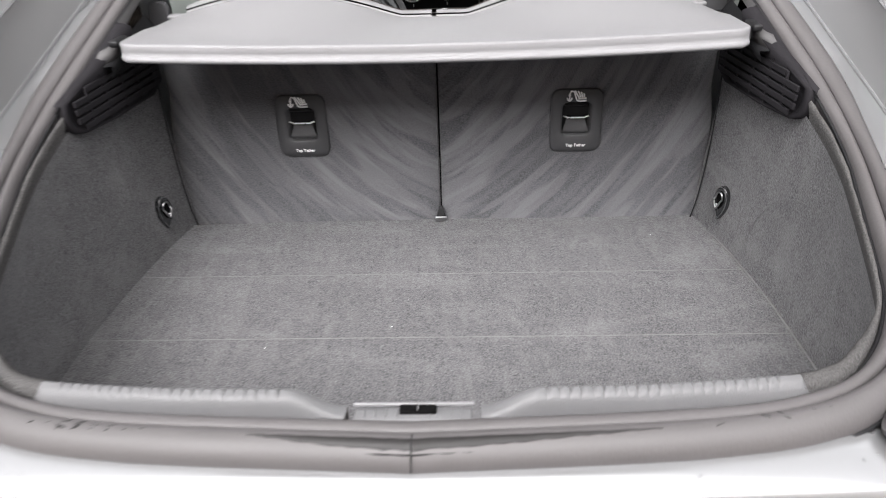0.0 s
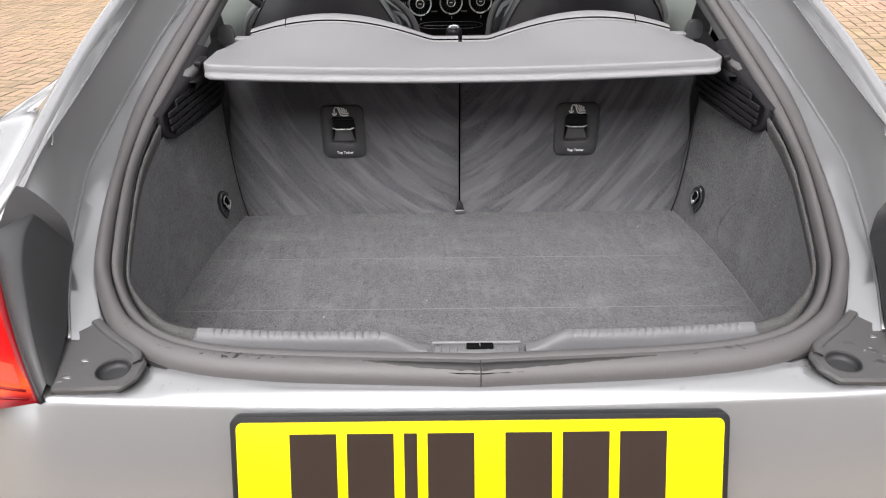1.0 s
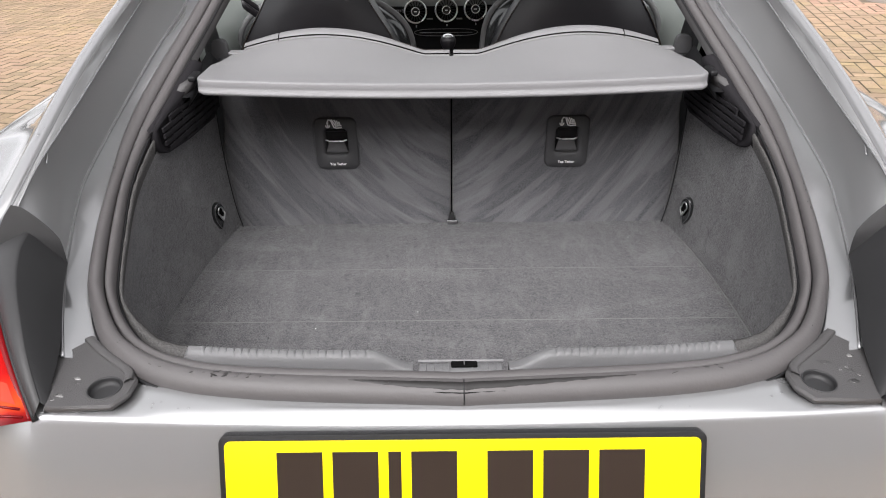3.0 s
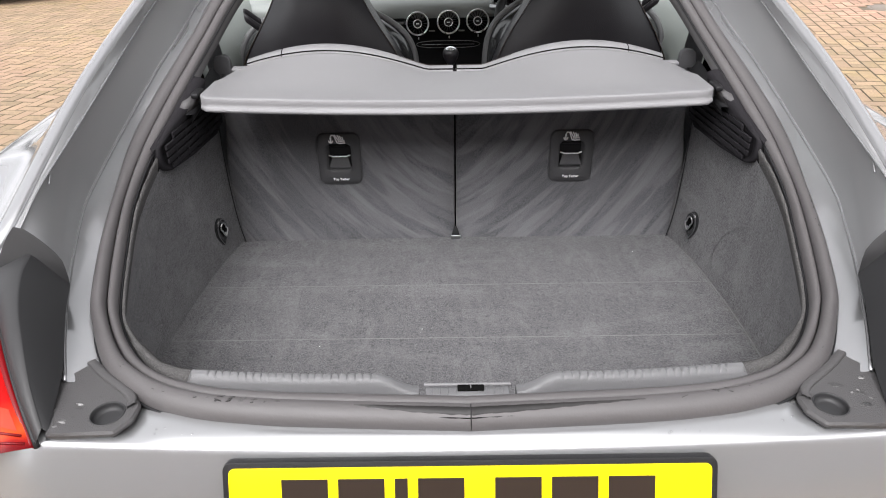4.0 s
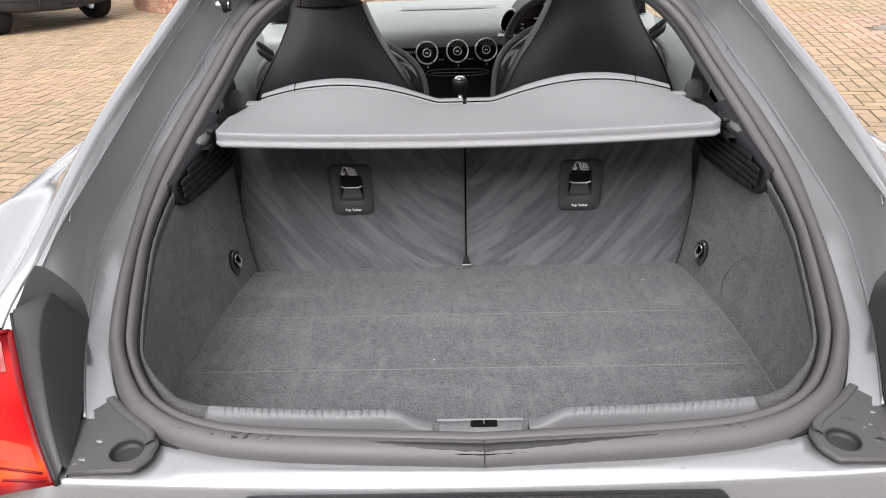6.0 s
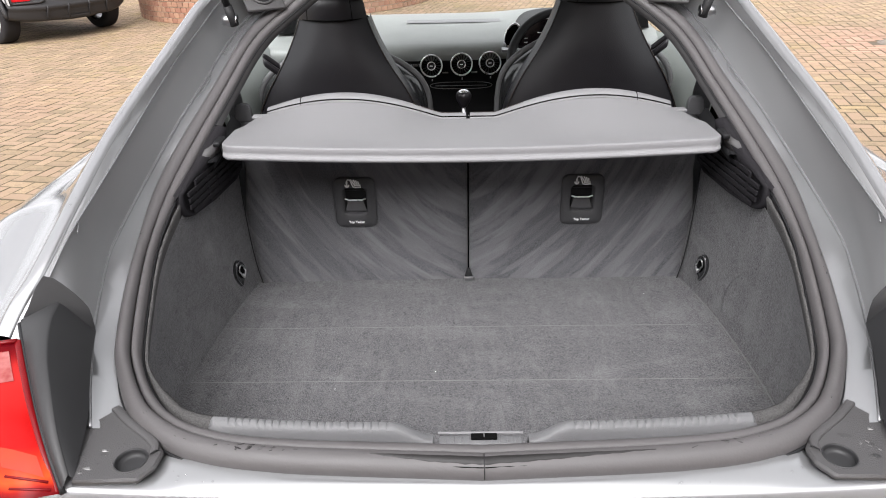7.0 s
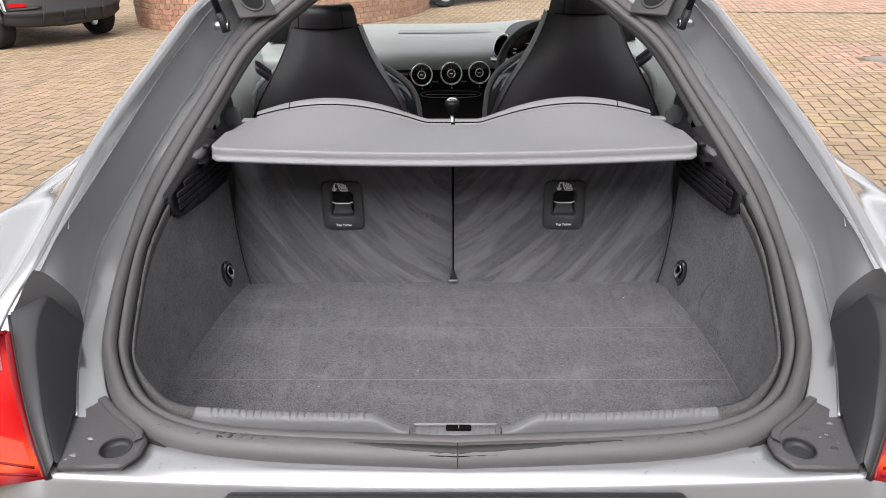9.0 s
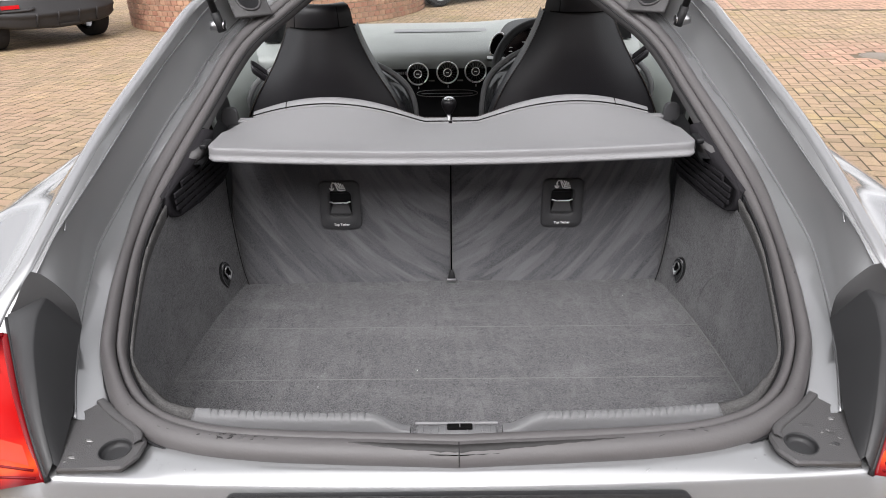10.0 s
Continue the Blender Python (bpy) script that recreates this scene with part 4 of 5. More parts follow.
# ---- tie-down rings ----
for s in (1, -1):
    ringthing = empty("tie_down_ring", (.508 * s, .878, .633))
    tagged(ringthing, "chromed tie-down eye in a black plate on the boot side", "ring", "tie-down rings")
    turn = radians(20)
    face, along = Vector((-s * math.cos(turn), -math.sin(turn), 0)), Vector((-s * math.sin(turn), math.cos(turn), 0))

    def on_plate(y, z, h):
        return Vector((.5075 * s, .878, .636)) + along * y + Vector((0, 0, z)) + face * h

    drop = []
    for k in range(32):
        a = k * math.tau / 32
        y, z = .0165 * math.cos(a), .026 * math.sin(a)
        if z < 0:
            y, z = y * (1 - .72 * (-math.sin(a)) ** 2.2), z * 1.5
        drop.append((y, z))
    base = part("ring_plate", prism([on_plate(y, z, -.004) for y, z in drop], face, .008, .0018), M["gloss"], ringthing)
    # paler tube stands in for the highlight along the plate's edge
    part("plate_rim", tube([on_plate(y * .93, z * .94, .0045) for y, z in drop], .0009, 6, True), M["anchor"], base)
    # thin near-black patch paints the shade of the eye's hollow
    part("plate_well", prism([on_plate(y * .62, z * .55 + .003, .0042) for y, z in drop], face, .0004), M["dark"], base, smooth=False)
    part("ring_loop", tube([on_plate(y * .50, z * .46 + .004, .0075 + .004 * (z < 0)) for y, z in drop], .0016, 8, True), M["steel"], ringthing)
    part("ring_stub", tube([on_plate(.006, -.012, .003), on_plate(.006, -.012, .008)], .0032, 10), M["steel"], ringthing)

# ---- vent grilles under the shelf ----
for s in (1, -1):
    grille = empty("vent_grille", (.51 * s, .80, .87))
    tagged(grille, "black slotted plastic vent grille below the parcel shelf", "vent grille", "vent grilles")
    poly = [(.529, .708, .851), (.532, .697, .858), (.533, .692, .868), (.533, .690, .880), (.533, .692, .900), (.508, .80, .938), (.497, .90, .945), (.493, .955, .93), (.495, .958, .855), (.500, .925, .838), (.512, .80, .842), (.525, .722, .847)]
    pts = [Vector((p[0] * s, p[1], p[2])) for p in poly]
    cen = sum(pts, Vector()) / len(pts)
    nrm = Vector((-s, -.12, .0)).normalized()
    k = len(pts)
    ring_at = [(0, -.006), (.01, .009), (.05, .0115), (.15, .0105), (.17, .004)]
    rim_rows = [[p.lerp(cen, f) + nrm * h for p in pts] for f, h in ring_at]
    part("grille_frame", loft(rim_rows, closed_u=True), M["vent"], grille)
    part("grille_back", ([p.lerp(cen, .16) + nrm * .0070 for p in pts] + [cen + nrm * .0070], [(i, (i + 1) % k, k) for i in range(k)]), M["vent"], grille, smooth=False)
    # moulded strip that runs up beside the seal
    strip_a = curve(side([(.529, .684, .894), (.5225, .735, .918), (.512, .790, .941), (.495, .858, .975)], s), 14)
    strip_b = curve(side([(.524, .694, .899), (.509, .745, .918), (.493, .800, .936), (.477, .868, .968)], s), 14)
    part("grille_strip", loft([[p + Vector((.012 * s, 0, -.012)) for p in strip_a], strip_a, [p.lerp(q, .5) + Vector((0, 0, .0025)) for p, q in zip(strip_a, strip_b)], strip_b, [p + Vector((.006 * s, .004, -.020)) for p in strip_b]]), M["vent"], grille, "smooth black strip beside the seal")

    def inside(y, z):
        hit = False
        for q in range(len(poly)):
            (_, y0, z0), (_, y1, z1) = poly[q], poly[q - 1]
            if (z0 > z) != (z1 > z) and y < (y1 - y0) * (z - z0) / (z1 - z0) + y0:
                hit = not hit
        return hit

    def face_x(y):
        return .5225 - .118 * (y - .69) - .0085

    for r in range(8):
        zc = .8585 + .0125 * r
        run = [y for y in (.70 + .003 * q for q in range(86)) if inside(y - .010, zc + .004) and inside(y + .010, zc - .006) and inside(y - .008, zc - .006) and inside(y + .010, zc + .006)]
        if len(run) > 3:
            y0, y1 = run[0], run[-1]
            ym = (y0 + y1) / 2
            part("louvre", box(.004, y1 - y0, .0086, (face_x(ym) * s, ym, zc), .0008, 1, Matrix.Rotation(radians(6.7 * s), 4, "Z")), M["vent"], grille, smooth=False)
    for c in range(5):
        y = .738 + .046 * c
        zs = [z for z in (.850 + .002 * q for q in range(50)) if inside(y - .006, z - .006) and inside(y + .006, z + .006)]
        if zs:
            part("grille_post", box(.004, .005, zs[-1] - zs[0], ((face_x(y) + .0004) * s, y, (zs[0] + zs[-1]) / 2), .001, 1), M["vent"], grille, smooth=False)


# ---- rear seatbacks ----
def seatback_rows(s, x0, x1):
    rows = []
    for z in (.556, .586, .617, .647, .678, .705, .7275, .745, .760, .775, .7945, .82, .86, .89, .921):
        f = (z - .556) / .365
        xe = x1 + .014 * math.sin(math.pi * min(1, f * 1.4)) * (1 if f < .72 else .9) + (.0 if f > .2 else .004 * (1 - f / .2))
        y = .962 + .013 * min(1, f / .3) * (2 - min(1, f / .3)) - .006 * max(0, f - .75)
        row = [(x0 * s, y + .05, z), (x0 * s, y + .008, z), ((x0 + .004) * s, y + .002, z)]
        for k in (1, 2, 3, 4, 5, 5.5, 6.5, 7, 8, 9, 10, 11):
            u = k / 12
            x = {5.5: .2265, 6.5: .2775}.get(k, x0 + (xe - x0) * u)
            row.append((x * s, y - .002 * math.sin(math.pi * u), z))
        row += [((xe - .005) * s, y + .001, z), (xe * s, y + .008, z), (xe * s, y + .05, z)]
        rows.append(row)
    last = rows[-1]
    rows.append([(p[0], p[1] + .012, p[2] + .008) for p in last])
    rows.append([(p[0], p[1] + .06, p[2] + .010) for p in last])
    return rows


for s in (1, -1):
    seatback = empty("rear_seatback", (.25 * s, .98, .556))
    tagged(seatback, "folding rear seatback covered in brushed dark grey carpet", "seatback", "rear seatbacks")
    v, f = loft(seatback_rows(s, .0017, .492))
    # the panel is cut out behind the anchor
    f = [q for q in f if not (.2240 < abs(sum((v[i].x for i in q)) / 4) < .2800 and .727 < sum(v[i].z for i in q) / 4 < .795 and sum(v[i].y for i in q) / 4 < 1.0)]
    part("back_panel", (v, f), M["suede"], seatback)
    tether = empty("tether_cover", (.252 * s, .974, .757))
    under(tether, seatback)
    tilt = Matrix.Translation((.252 * s, .9720, .757))

    def flat(pts, y=0.0):
        return [tilt @ Vector((p[0], y, p[1])) for p in pts]

    outer, hole = rounded_rect(.093, .118, .016, 5), [(x, z + .004) for x, z in rounded_rect(.052, .062, .010, 5)]
    nn = len(outer)
    v = flat(outer, .006) + flat(outer, -.004) + flat([(x * .96, z * .97) for x, z in outer], -.0065) + flat([(x * 1.12, (z - .004) * 1.08 + .004) for x, z in hole], -.0065) + flat(hole, -.0045) + flat(hole, .016)
    f = []
    for q in range(5):
        f += [(q * nn + i, q * nn + (i + 1) % nn, (q + 1) * nn + (i + 1) % nn, (q + 1) * nn + i) for i in range(nn)]
    f.append(tuple(5 * nn + i for i in range(nn)))
    part("cover_plate", (v, f), M["anchor"], tether, "black plastic anchor surround")
    part("cover_flap", loft([flat([(-w, z), (-w * .55, z + d), (w * .55, z + d), (w, z)], y) for w, z, d, y in ((.0170, .003, .0, .0060), (.0176, -.002, .001, .0052), (.0205, -.012, .002, .0030), (.0235, -.019, .0, .0), (.0238, -.0225, -.001, -.0010), (.0232, -.0262, -.001, .0040))]), M["anchor"], tether)
    part("anchor_bar", tube(curve(flat([(-.0235, .0075), (-.0170, .0058), (-.0155, .0045), (0, .0045), (.0155, .0045), (.0170, .0058), (.0235, .0075)], -.0005), 24), .0015, 8), M["chrome"], tether, "bright steel anchor bar")
    # black back and roof put the slot's shadow into the colour
    part("slot_back", prism(flat([(-.0235, -.026), (.0235, -.026), (.0235, .035), (-.0235, .035)], .0155), (0, -1, 0), .0005), M["black"], tether, smooth=False)
    part("slot_roof", tube(flat([(-.021, .0285), (.021, .0285)], .006), .004, 8), M["black"], tether)
    # pictogram: hook with anchor, child seat strokes
    k = flat
    strokes = [[(-.0205, .049), (-.0205, .0365)], [(-.026, .0415), (-.0245, .0375), (-.0205, .0355), (-.0165, .0375), (-.015, .0415)], [(-.0232, .0465), (-.0178, .0465)],
               [(-.0205, .049), (-.019, .0535), (-.0145, .0555), (-.010, .053), (-.0075, .046), (-.003, .036), (.002, .0345), (.019, .0355)],
               [(-.0005, .0395), (.018, .0405)], [(-.009, .0555), (-.003, .047), (.001, .041)], [(-.002, .0545), (.002, .049), (.004, .0425)], [(.005, .053), (.0075, .047), (.0085, .0425)], [(.0115, .050), (.0125, .046), (.0125, .043)]]
    for st in strokes:
        part("symbol_stroke", tube(curve([tilt @ Vector((p[0] * .78 + .001, -.0070, (p[1] - .044) * .92 + .0465)) for p in st], 9), .0016, 6), M["white"], tether, "white stroke of the child-seat symbol")
    cu = bpy.data.curves.new("tether_text", "FONT")
    cu.body, cu.size, cu.align_x, cu.align_y, cu.extrude = "Top Tether", .0076, "CENTER", "CENTER", .0004
    cu.offset = .00012
    cu.materials.append(M["white"])
    txt = new("tether_text", cu)
    txt.matrix_basis = tilt @ Matrix.Translation((.001, -.0072, -.047)) @ Matrix.Rotation(radians(90), 4, "X")
    under(txt, tether)

# strap loop at the foot of the gap
strap = part("strap_loop", prism([(-.003, .962, .590), (.003, .962, .590), (.011, .955, .566), (-.011, .955, .566)], (0, -1, 0), .003, .0008), M["black"], None)
tagged(strap, "small black strap loop at the seatback's foot", "strap")
part("strap_clip", box(.022, .004, .010, (0, .953, .566), .001), M["steel"], strap)

# near-black strip added to darken the gap between the seatbacks
part("gap_backing", box(.03, .01, .38, (0, 1.004, .75), .002), M["dark"], car, smooth=False)
# black cords draw the shade in the gaps beside the seatbacks
for s in (1, -1):
    part("seat_edge_piping", tube(curve([(.492 * s, .954, .91), (.497 * s, .954, .82), (.4975 * s, .954, .74), (.4945 * s, .953, .66), (.489 * s, .952, .60), (.482 * s, .951, .562)], 30), .0013, 6), M["black"], car)

# ---- parcel shelf ----
shelf = empty("parcel_shelf", (0, .87, .95))
tagged(shelf, "grey vinyl parcel shelf with two raised humps", "parcel shelf")


def hump(x):
    d = abs(abs(x) - .255)
    return max(0.0, 1 - (d / .20) ** 2) ** 1.15 if d < .20 else 0.0


def shelf_point(x, v):
    bow = .018 * (1 - (x / .47) ** 2)
    yf = .788 - bow + .012 * max(0, (abs(x) - .450) / .016) ** 2.5
    yb = .985 - .012 * (1 if abs(x) < .43 else 0)
    e = max(0, (abs(x) - .43) / .04)
    yb -= .10 * e
    y = yf + (yb - yf) * v
    z = .962 - .006 * (1 - (x / .47) ** 2) - .004 * v
    z += .046 * hump(x) * max(0, (v - .12) / .88) ** 1.4
    return Vector((x, y, z))


xs = [-.466 + .932 * i / 80 for i in range(81)]
rows = []
front = [(-.001, -.0275), (-.008, -.0275), (-.0125, -.025), (-.0130, -.0205), (-.0090, -.0178), (-.0068, -.0170), (-.0070, -.011), (-.0066, -.0030), (-.0050, -.0006)]
for dy, dz in front:
    rows.append([shelf_point(x, 0) + Vector((0, dy, dz)) for x in xs])
for v in [0, .04, .1, .18, .27, .36, .46, .56, .66, .76, .84, .88]:
    rows.append([shelf_point(x, v) for x in xs])
part("shelf_panel", loft(rows), M["vinyl"], shelf, "smooth grey vinyl panel")
v, f = loft([[shelf_point(x, 0) + Vector((0, -.001, -.0275)) for x in xs], [shelf_point(x, .9) + Vector((0, 0, -.0275)) for x in xs]])
part("shelf_underside", (v, f), M["black"], shelf)
for s in (1, -1):
    xx = [s * (.004 + .412 * i / 50) for i in range(51)]
    prof = [(.885, .0), (.89, .004), (.92, .0075), (.96, .0085), (.995, .006), (1.02, -.004), (1.025, -.03)]
    part("rear_roll", loft([[shelf_point(x, min(vv, 1)) + Vector((0, max(0, vv - 1) * .2, hh)) for x in xx] for vv, hh in prof]), M["vinyl"], shelf, "padded roll with a stitched seam")
    part("seam", tube([shelf_point(x, .895) + Vector((0, 0, .0038)) for x in xx], .0016, 5), M["dark"], shelf)
    for k in range(34):
        x = s * (.012 + .0030 * k * 1.0)
        a, b = shelf_point(x, .955) + Vector((0, 0, .009)), shelf_point(x + s * .0018, .955) + Vector((0, 0, .009))
        part("stitch", tube([a, b], .0009, 4), M["ink"], shelf)
    part("cross_seam", tube([shelf_point(s * .345, vv) + Vector((0, 0, hh + .0008)) for vv, hh in prof[:-1]], .0009, 5), M["dark"], shelf)
    part("shelf_side", loft([[shelf_point(s * .466, v) + Vector((s * dx, 0, dz)) for v in (0, .1, .3, .5, .7, .88)] for dx, dz in ((0, 0), (.005, -.006), (.005, -.020), (0, -.0275))]), M["vinyl"], shelf)
    part("end_tab", box(.030, .020, .006, (s * .432, .952, .963), .002), M["vinyl"], shelf)

for s in (1, -1):
    peg = part("shelf_peg", prism([(s * x, .985, z) for x, z in ((.455, .945), (.492, .945), (.490, .972), (.486, .980), (.478, .983), (.466, .983), (.460, .979), (.457, .971))], (0, -1, 0), .012, .002), M["anchor"], None, smooth=False)
    tagged(peg, "grey plastic retaining peg beside the parcel shelf", "peg", "shelf pegs")
    part("shelf_bracket", loft([curve(side([(.502, .785, .927), (.500, .80, .932), (.495, .88, .95), (.488, .95, .968)], s), 16), curve(side([(.482, .785, .928), (.480, .80, .930), (.478, .88, .938), (.476, .96, .945)], s), 16), curve(side([(.489, .787, .910), (.488, .80, .912), (.486, .88, .922), (.482, .96, .93)], s), 16)]), M["black"], car, "dark plastic shelf support")
    part("support_block", prism(side([(.521, .788, .917), (.504, .790, .943), (.483, .815, .950), (.482, .820, .936), (.494, .792, .926)], s), (.1 * s, 1, .25), .030, .003), M["plastic"], car, "plastic block under the shelf's end")
    part("support_clip", box(.014, .040, .010, (s * .478, .815, .958), .003), M["black"], car)
    # pillar lining between seal and cabin
    a = curve(side([(.495, .862, .977), (.478, .925, 1.013), (.432, 1.04, 1.090), (.365, 1.112, 1.144), (.28, 1.185, 1.20), (.16, 1.245, 1.245)], s), 30)
    b = [p + Vector((-.008 * s, .008, -.008)) for p in a]
    c = curve(side([(.505, .90, .952), (.500, 1.0, 1.0), (.47, 1.12, 1.07), (.41, 1.20, 1.13), (.31, 1.27, 1.19), (.18, 1.32, 1.24)], s), 30)
    part("pillar_lining", loft([a, b, c]), M["plastic"], car)
    # rear side trim behind the shelf
    part("rear_side_trim", loft([[(.53 * s, .96, .60), (.56 * s, 1.2, .6), (.66 * s, 1.45, .6)], [(.50 * s, .97, .94), (.54 * s, 1.2, .93), (.66 * s, 1.45, .90)], [(.515 * s, 1.0, 1.0), (.55 * s, 1.2, 1.0), (.68 * s, 1.45, .95)]]), M["black"], car)

# ---- cabin ----
part("cabin_floor", box(1.5, 2.2, .06, (0, 1.9, .30)), M["dark"], car, smooth=False)
part("inner_bulkhead", box(1.5, .04, .55, (0, 2.86, .53)), M["dark"], car, smooth=False)

for s in (1, -1):
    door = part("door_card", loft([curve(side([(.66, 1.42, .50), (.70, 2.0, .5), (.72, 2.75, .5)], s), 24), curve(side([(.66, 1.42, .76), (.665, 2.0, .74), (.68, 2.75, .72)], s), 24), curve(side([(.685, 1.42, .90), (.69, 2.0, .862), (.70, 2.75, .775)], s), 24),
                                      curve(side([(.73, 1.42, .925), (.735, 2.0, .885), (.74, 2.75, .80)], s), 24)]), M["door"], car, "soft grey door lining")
    part("arm_rest", tube(curve(side([(.655, 1.5, .70), (.64, 1.8, .69), (.65, 2.3, .72)], s), 16), .03, 10), M["dash"], door)


HEAD = 1.25


def front_seat(x, y, z, s):
    """A shell seat seen from behind: tall tapered back, headrest cover, side wings, belt guide."""
    seat = empty("front_seat", (x, y, .35))
    tagged(seat, "black leather sports seat with integral headrest", "seat", "front seats")
    lv = [(-.42, .283, .06), (-.36, .270, .055), (-.30, .254, .05), (-.22, .216, .04), (-.15, .171, .03), (-.10, .142, .02), (-.05, .118, .008), (-.005, .1010, -.002)]
    rows = []
    for dz, hw, dy in lv:
        r = []
        for k in range(25):
            a = -1 + 2 * k / 24
            bulge = (1 - abs(a) ** 2.6)
            r.append((x + hw * a, y - .045 * bulge + .025 + dy * -.9 * (1 if dz > -.2 else .9), z + dz))
        rows.append(r)
    back = part("backrest", loft(rows), M["leather"], seat)
    # front faces, to close the shell
    part("back_front", loft([[(x + hw * 1.0 * (-1 + 2 * k / 8), y + .10 - .03 * abs(-1 + k / 4), z + dz) for k in range(9)] for dz, hw, dy in lv]), M["leather"], seat)
    for e in (1, -1):
        edge = curve([(x + e * hw, y + .025 - dy * .9, z + dz) for dz, hw, dy in lv], 24)
        part("side_flank", loft([edge, [p + Vector((e * .006, .02, 0)) for p in edge], [p + Vector((e * .002, .085, .0)) for p in edge]]), M["leather"], seat)
        part("edge_seam", tube([p + Vector((e * .0015, -.001, 0)) for p in edge], .0014, 5), M["ink"], seat)
        wing = curve([(x + e * .115, y + .10, z - .09), (x + e * .145, y + .115, z - .135), (x + e * .195, y + .12, z - .165), (x + e * .240, y + .12, z - .20), (x + e * .268, y + .12, z - .245), (x + e * .280, y + .12, z - .31), (x + e * .282, y + .12, z - .42)], 24)
        inner = curve([(x + e * .098, y + .06, z - .06), (x + e * .118, y + .055, z - .11), (x + e * .15, y + .05, z - .16), (x + e * .185, y + .045, z - .225), (x + e * .21, y + .04, z - .30), (x + e * .222, y + .04, z - .36), (x + e * .23, y + .04, z - .42)], 24)
        part("side_wing", loft([inner, [p.lerp(q, .35) + Vector((0, -.012, .006)) for p, q in zip(inner, wing)], [p.lerp(q, .7) + Vector((0, -.018, .004)) for p, q in zip(inner, wing)], [q + Vector((-e * .004, -.016, 0)) for q in wing], wing, [q + Vector((-e * .01, .03, 0)) for q in wing]]), M["gloss"], seat, "glossy black side bolster")
        part("wing_piping", tube([q + Vector((0, -.010, .002)) for q in wing], .010, 10), M["sill"], seat, "grey matt edge of the bolster")
    shape = ((-.004, .1025, -.003), (.012, .1000, -.004), (.028, .0965, -.004), (.038, .0930, -.002), (.0445, .0880, .003), (.0480, .0800, .012), (.0492, .074, .024), (.0485, .068, .040))
    hr = []
    for dz, hw, dy in shape:
        hr.append([(x + hw * (-1 + 2 * k / 24), y - .047 * (1 - abs(-1 + k / 12) ** 2.8) + .025 + dy, z + HEAD * dz) for k in range(25)])
    part("headrest_cover", loft(hr), M["leather"], seat, "stitched headrest cover")
    for e in (1, -1):
        hedge = [Vector((x + e * hw, y + .025 + dy, z + HEAD * dz)) for dz, hw, dy in shape[:-1]]
        # near-black replaces the leather, so the flank is shaded by its colour
        part("headrest_flank", loft([hedge, [p + Vector((-e * .008, .035, -.004)) for p in hedge]]), M["dark"], seat)
    part("headrest_seam", tube([(x + .099 * (-1 + k / 12), y - .0485 * (1 - abs(-1 + k / 12) ** 2.8) + .022, z - .003) for k in range(25)], .0022, 5), M["dark"], seat)
    for e in (1, -1):
        part("headrest_stitch", tube([(x + e * .066, y - .036, z + .002), (x + e * .064, y - .036, z + .03 * HEAD), (x + e * .060, y - .026, z + .047 * HEAD)], .0011, 5), M["dark"], seat)
    # belt guide on the outer shoulder
    ox = x + s * .181
    strap = [(ox - s * .004, y + .05, z - .180), (ox + s * .032, y + .035, z - .145), (ox + s * .048, y + .035, z - .130), (ox + s * .046, y + .05, z - .122), (ox + s * .008, y + .065, z - .157)]
    c = curve(strap, 16)
    part("belt_guide", loft([[p + Vector((0, -.004, -.012)) for p in c], [p + Vector((0, -.004, .012)) for p in c], [p + Vector((0, .002, .012)) for p in c], [p + Vector((0, .002, -.012)) for p in c]], closed_v=True), M["leather"], seat, "black belt guide loop")
    return seat


front_seat(-.389, 1.69, 1.027, -1)
front_seat(.392, 1.69, 1.064, 1)

# dashboard
dash = empty("dashboard", (0, 2.2, .6))
tagged(dash, "black dashboard with soft grey top and round chrome vents", "dashboard")
xs = [-.74 + 1.48 * i / 48 for i in range(49)]
rows = []
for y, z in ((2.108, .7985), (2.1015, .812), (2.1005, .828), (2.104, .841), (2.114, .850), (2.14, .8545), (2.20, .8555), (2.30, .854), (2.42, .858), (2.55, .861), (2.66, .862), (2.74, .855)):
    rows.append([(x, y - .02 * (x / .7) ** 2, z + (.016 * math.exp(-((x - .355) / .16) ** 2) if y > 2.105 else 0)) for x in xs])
part("dash_top", loft(rows), M["dash"], dash, "soft grey dash top, lightened to carry the sky's reflection")
part("speaker_strip", loft([[(x, y, .8632 + .02 * (y - 2.48)) for x in (-.22, -.1, .05, .2)] for y in (2.48, 2.54)]), M["vinyl"], dash)
part("dash_face", loft([[(x, 2.110 + dy - .02 * (x / .7) ** 2, z) for x in xs] for dy, z in ((-.001, .7975), (.004, .790), (.012, .77), (.02, .73), (.045, .69), (.05, .60), (.03, .45))]), M["black"], dash)
part("trim_line", tube([(x, 2.106 - .02 * (x / .7) ** 2, .7985) for x in [-.66 + .5 * i / 20 for i in range(21)]], .0016, 6), M["satin"], dash)
badge = part("trim_badge", box(.064, .003, .012, (-.187, 2.1085, .783), .001), M["satin"], dash, "small bright trim badge")
for k in range(8):
    part("badge_bar", box(.0044, .002, .0075, (-.212 + .0068 * k, 2.1065, .783), .0004), M["steel"], badge)
part("badge_end", box(.003, .002, .012, (-.219, 2.1065, .783), .0004), M["steel"], badge)
part("badge_end", box(.003, .002, .012, (-.156, 2.1065, .783), .0004), M["steel"], badge)


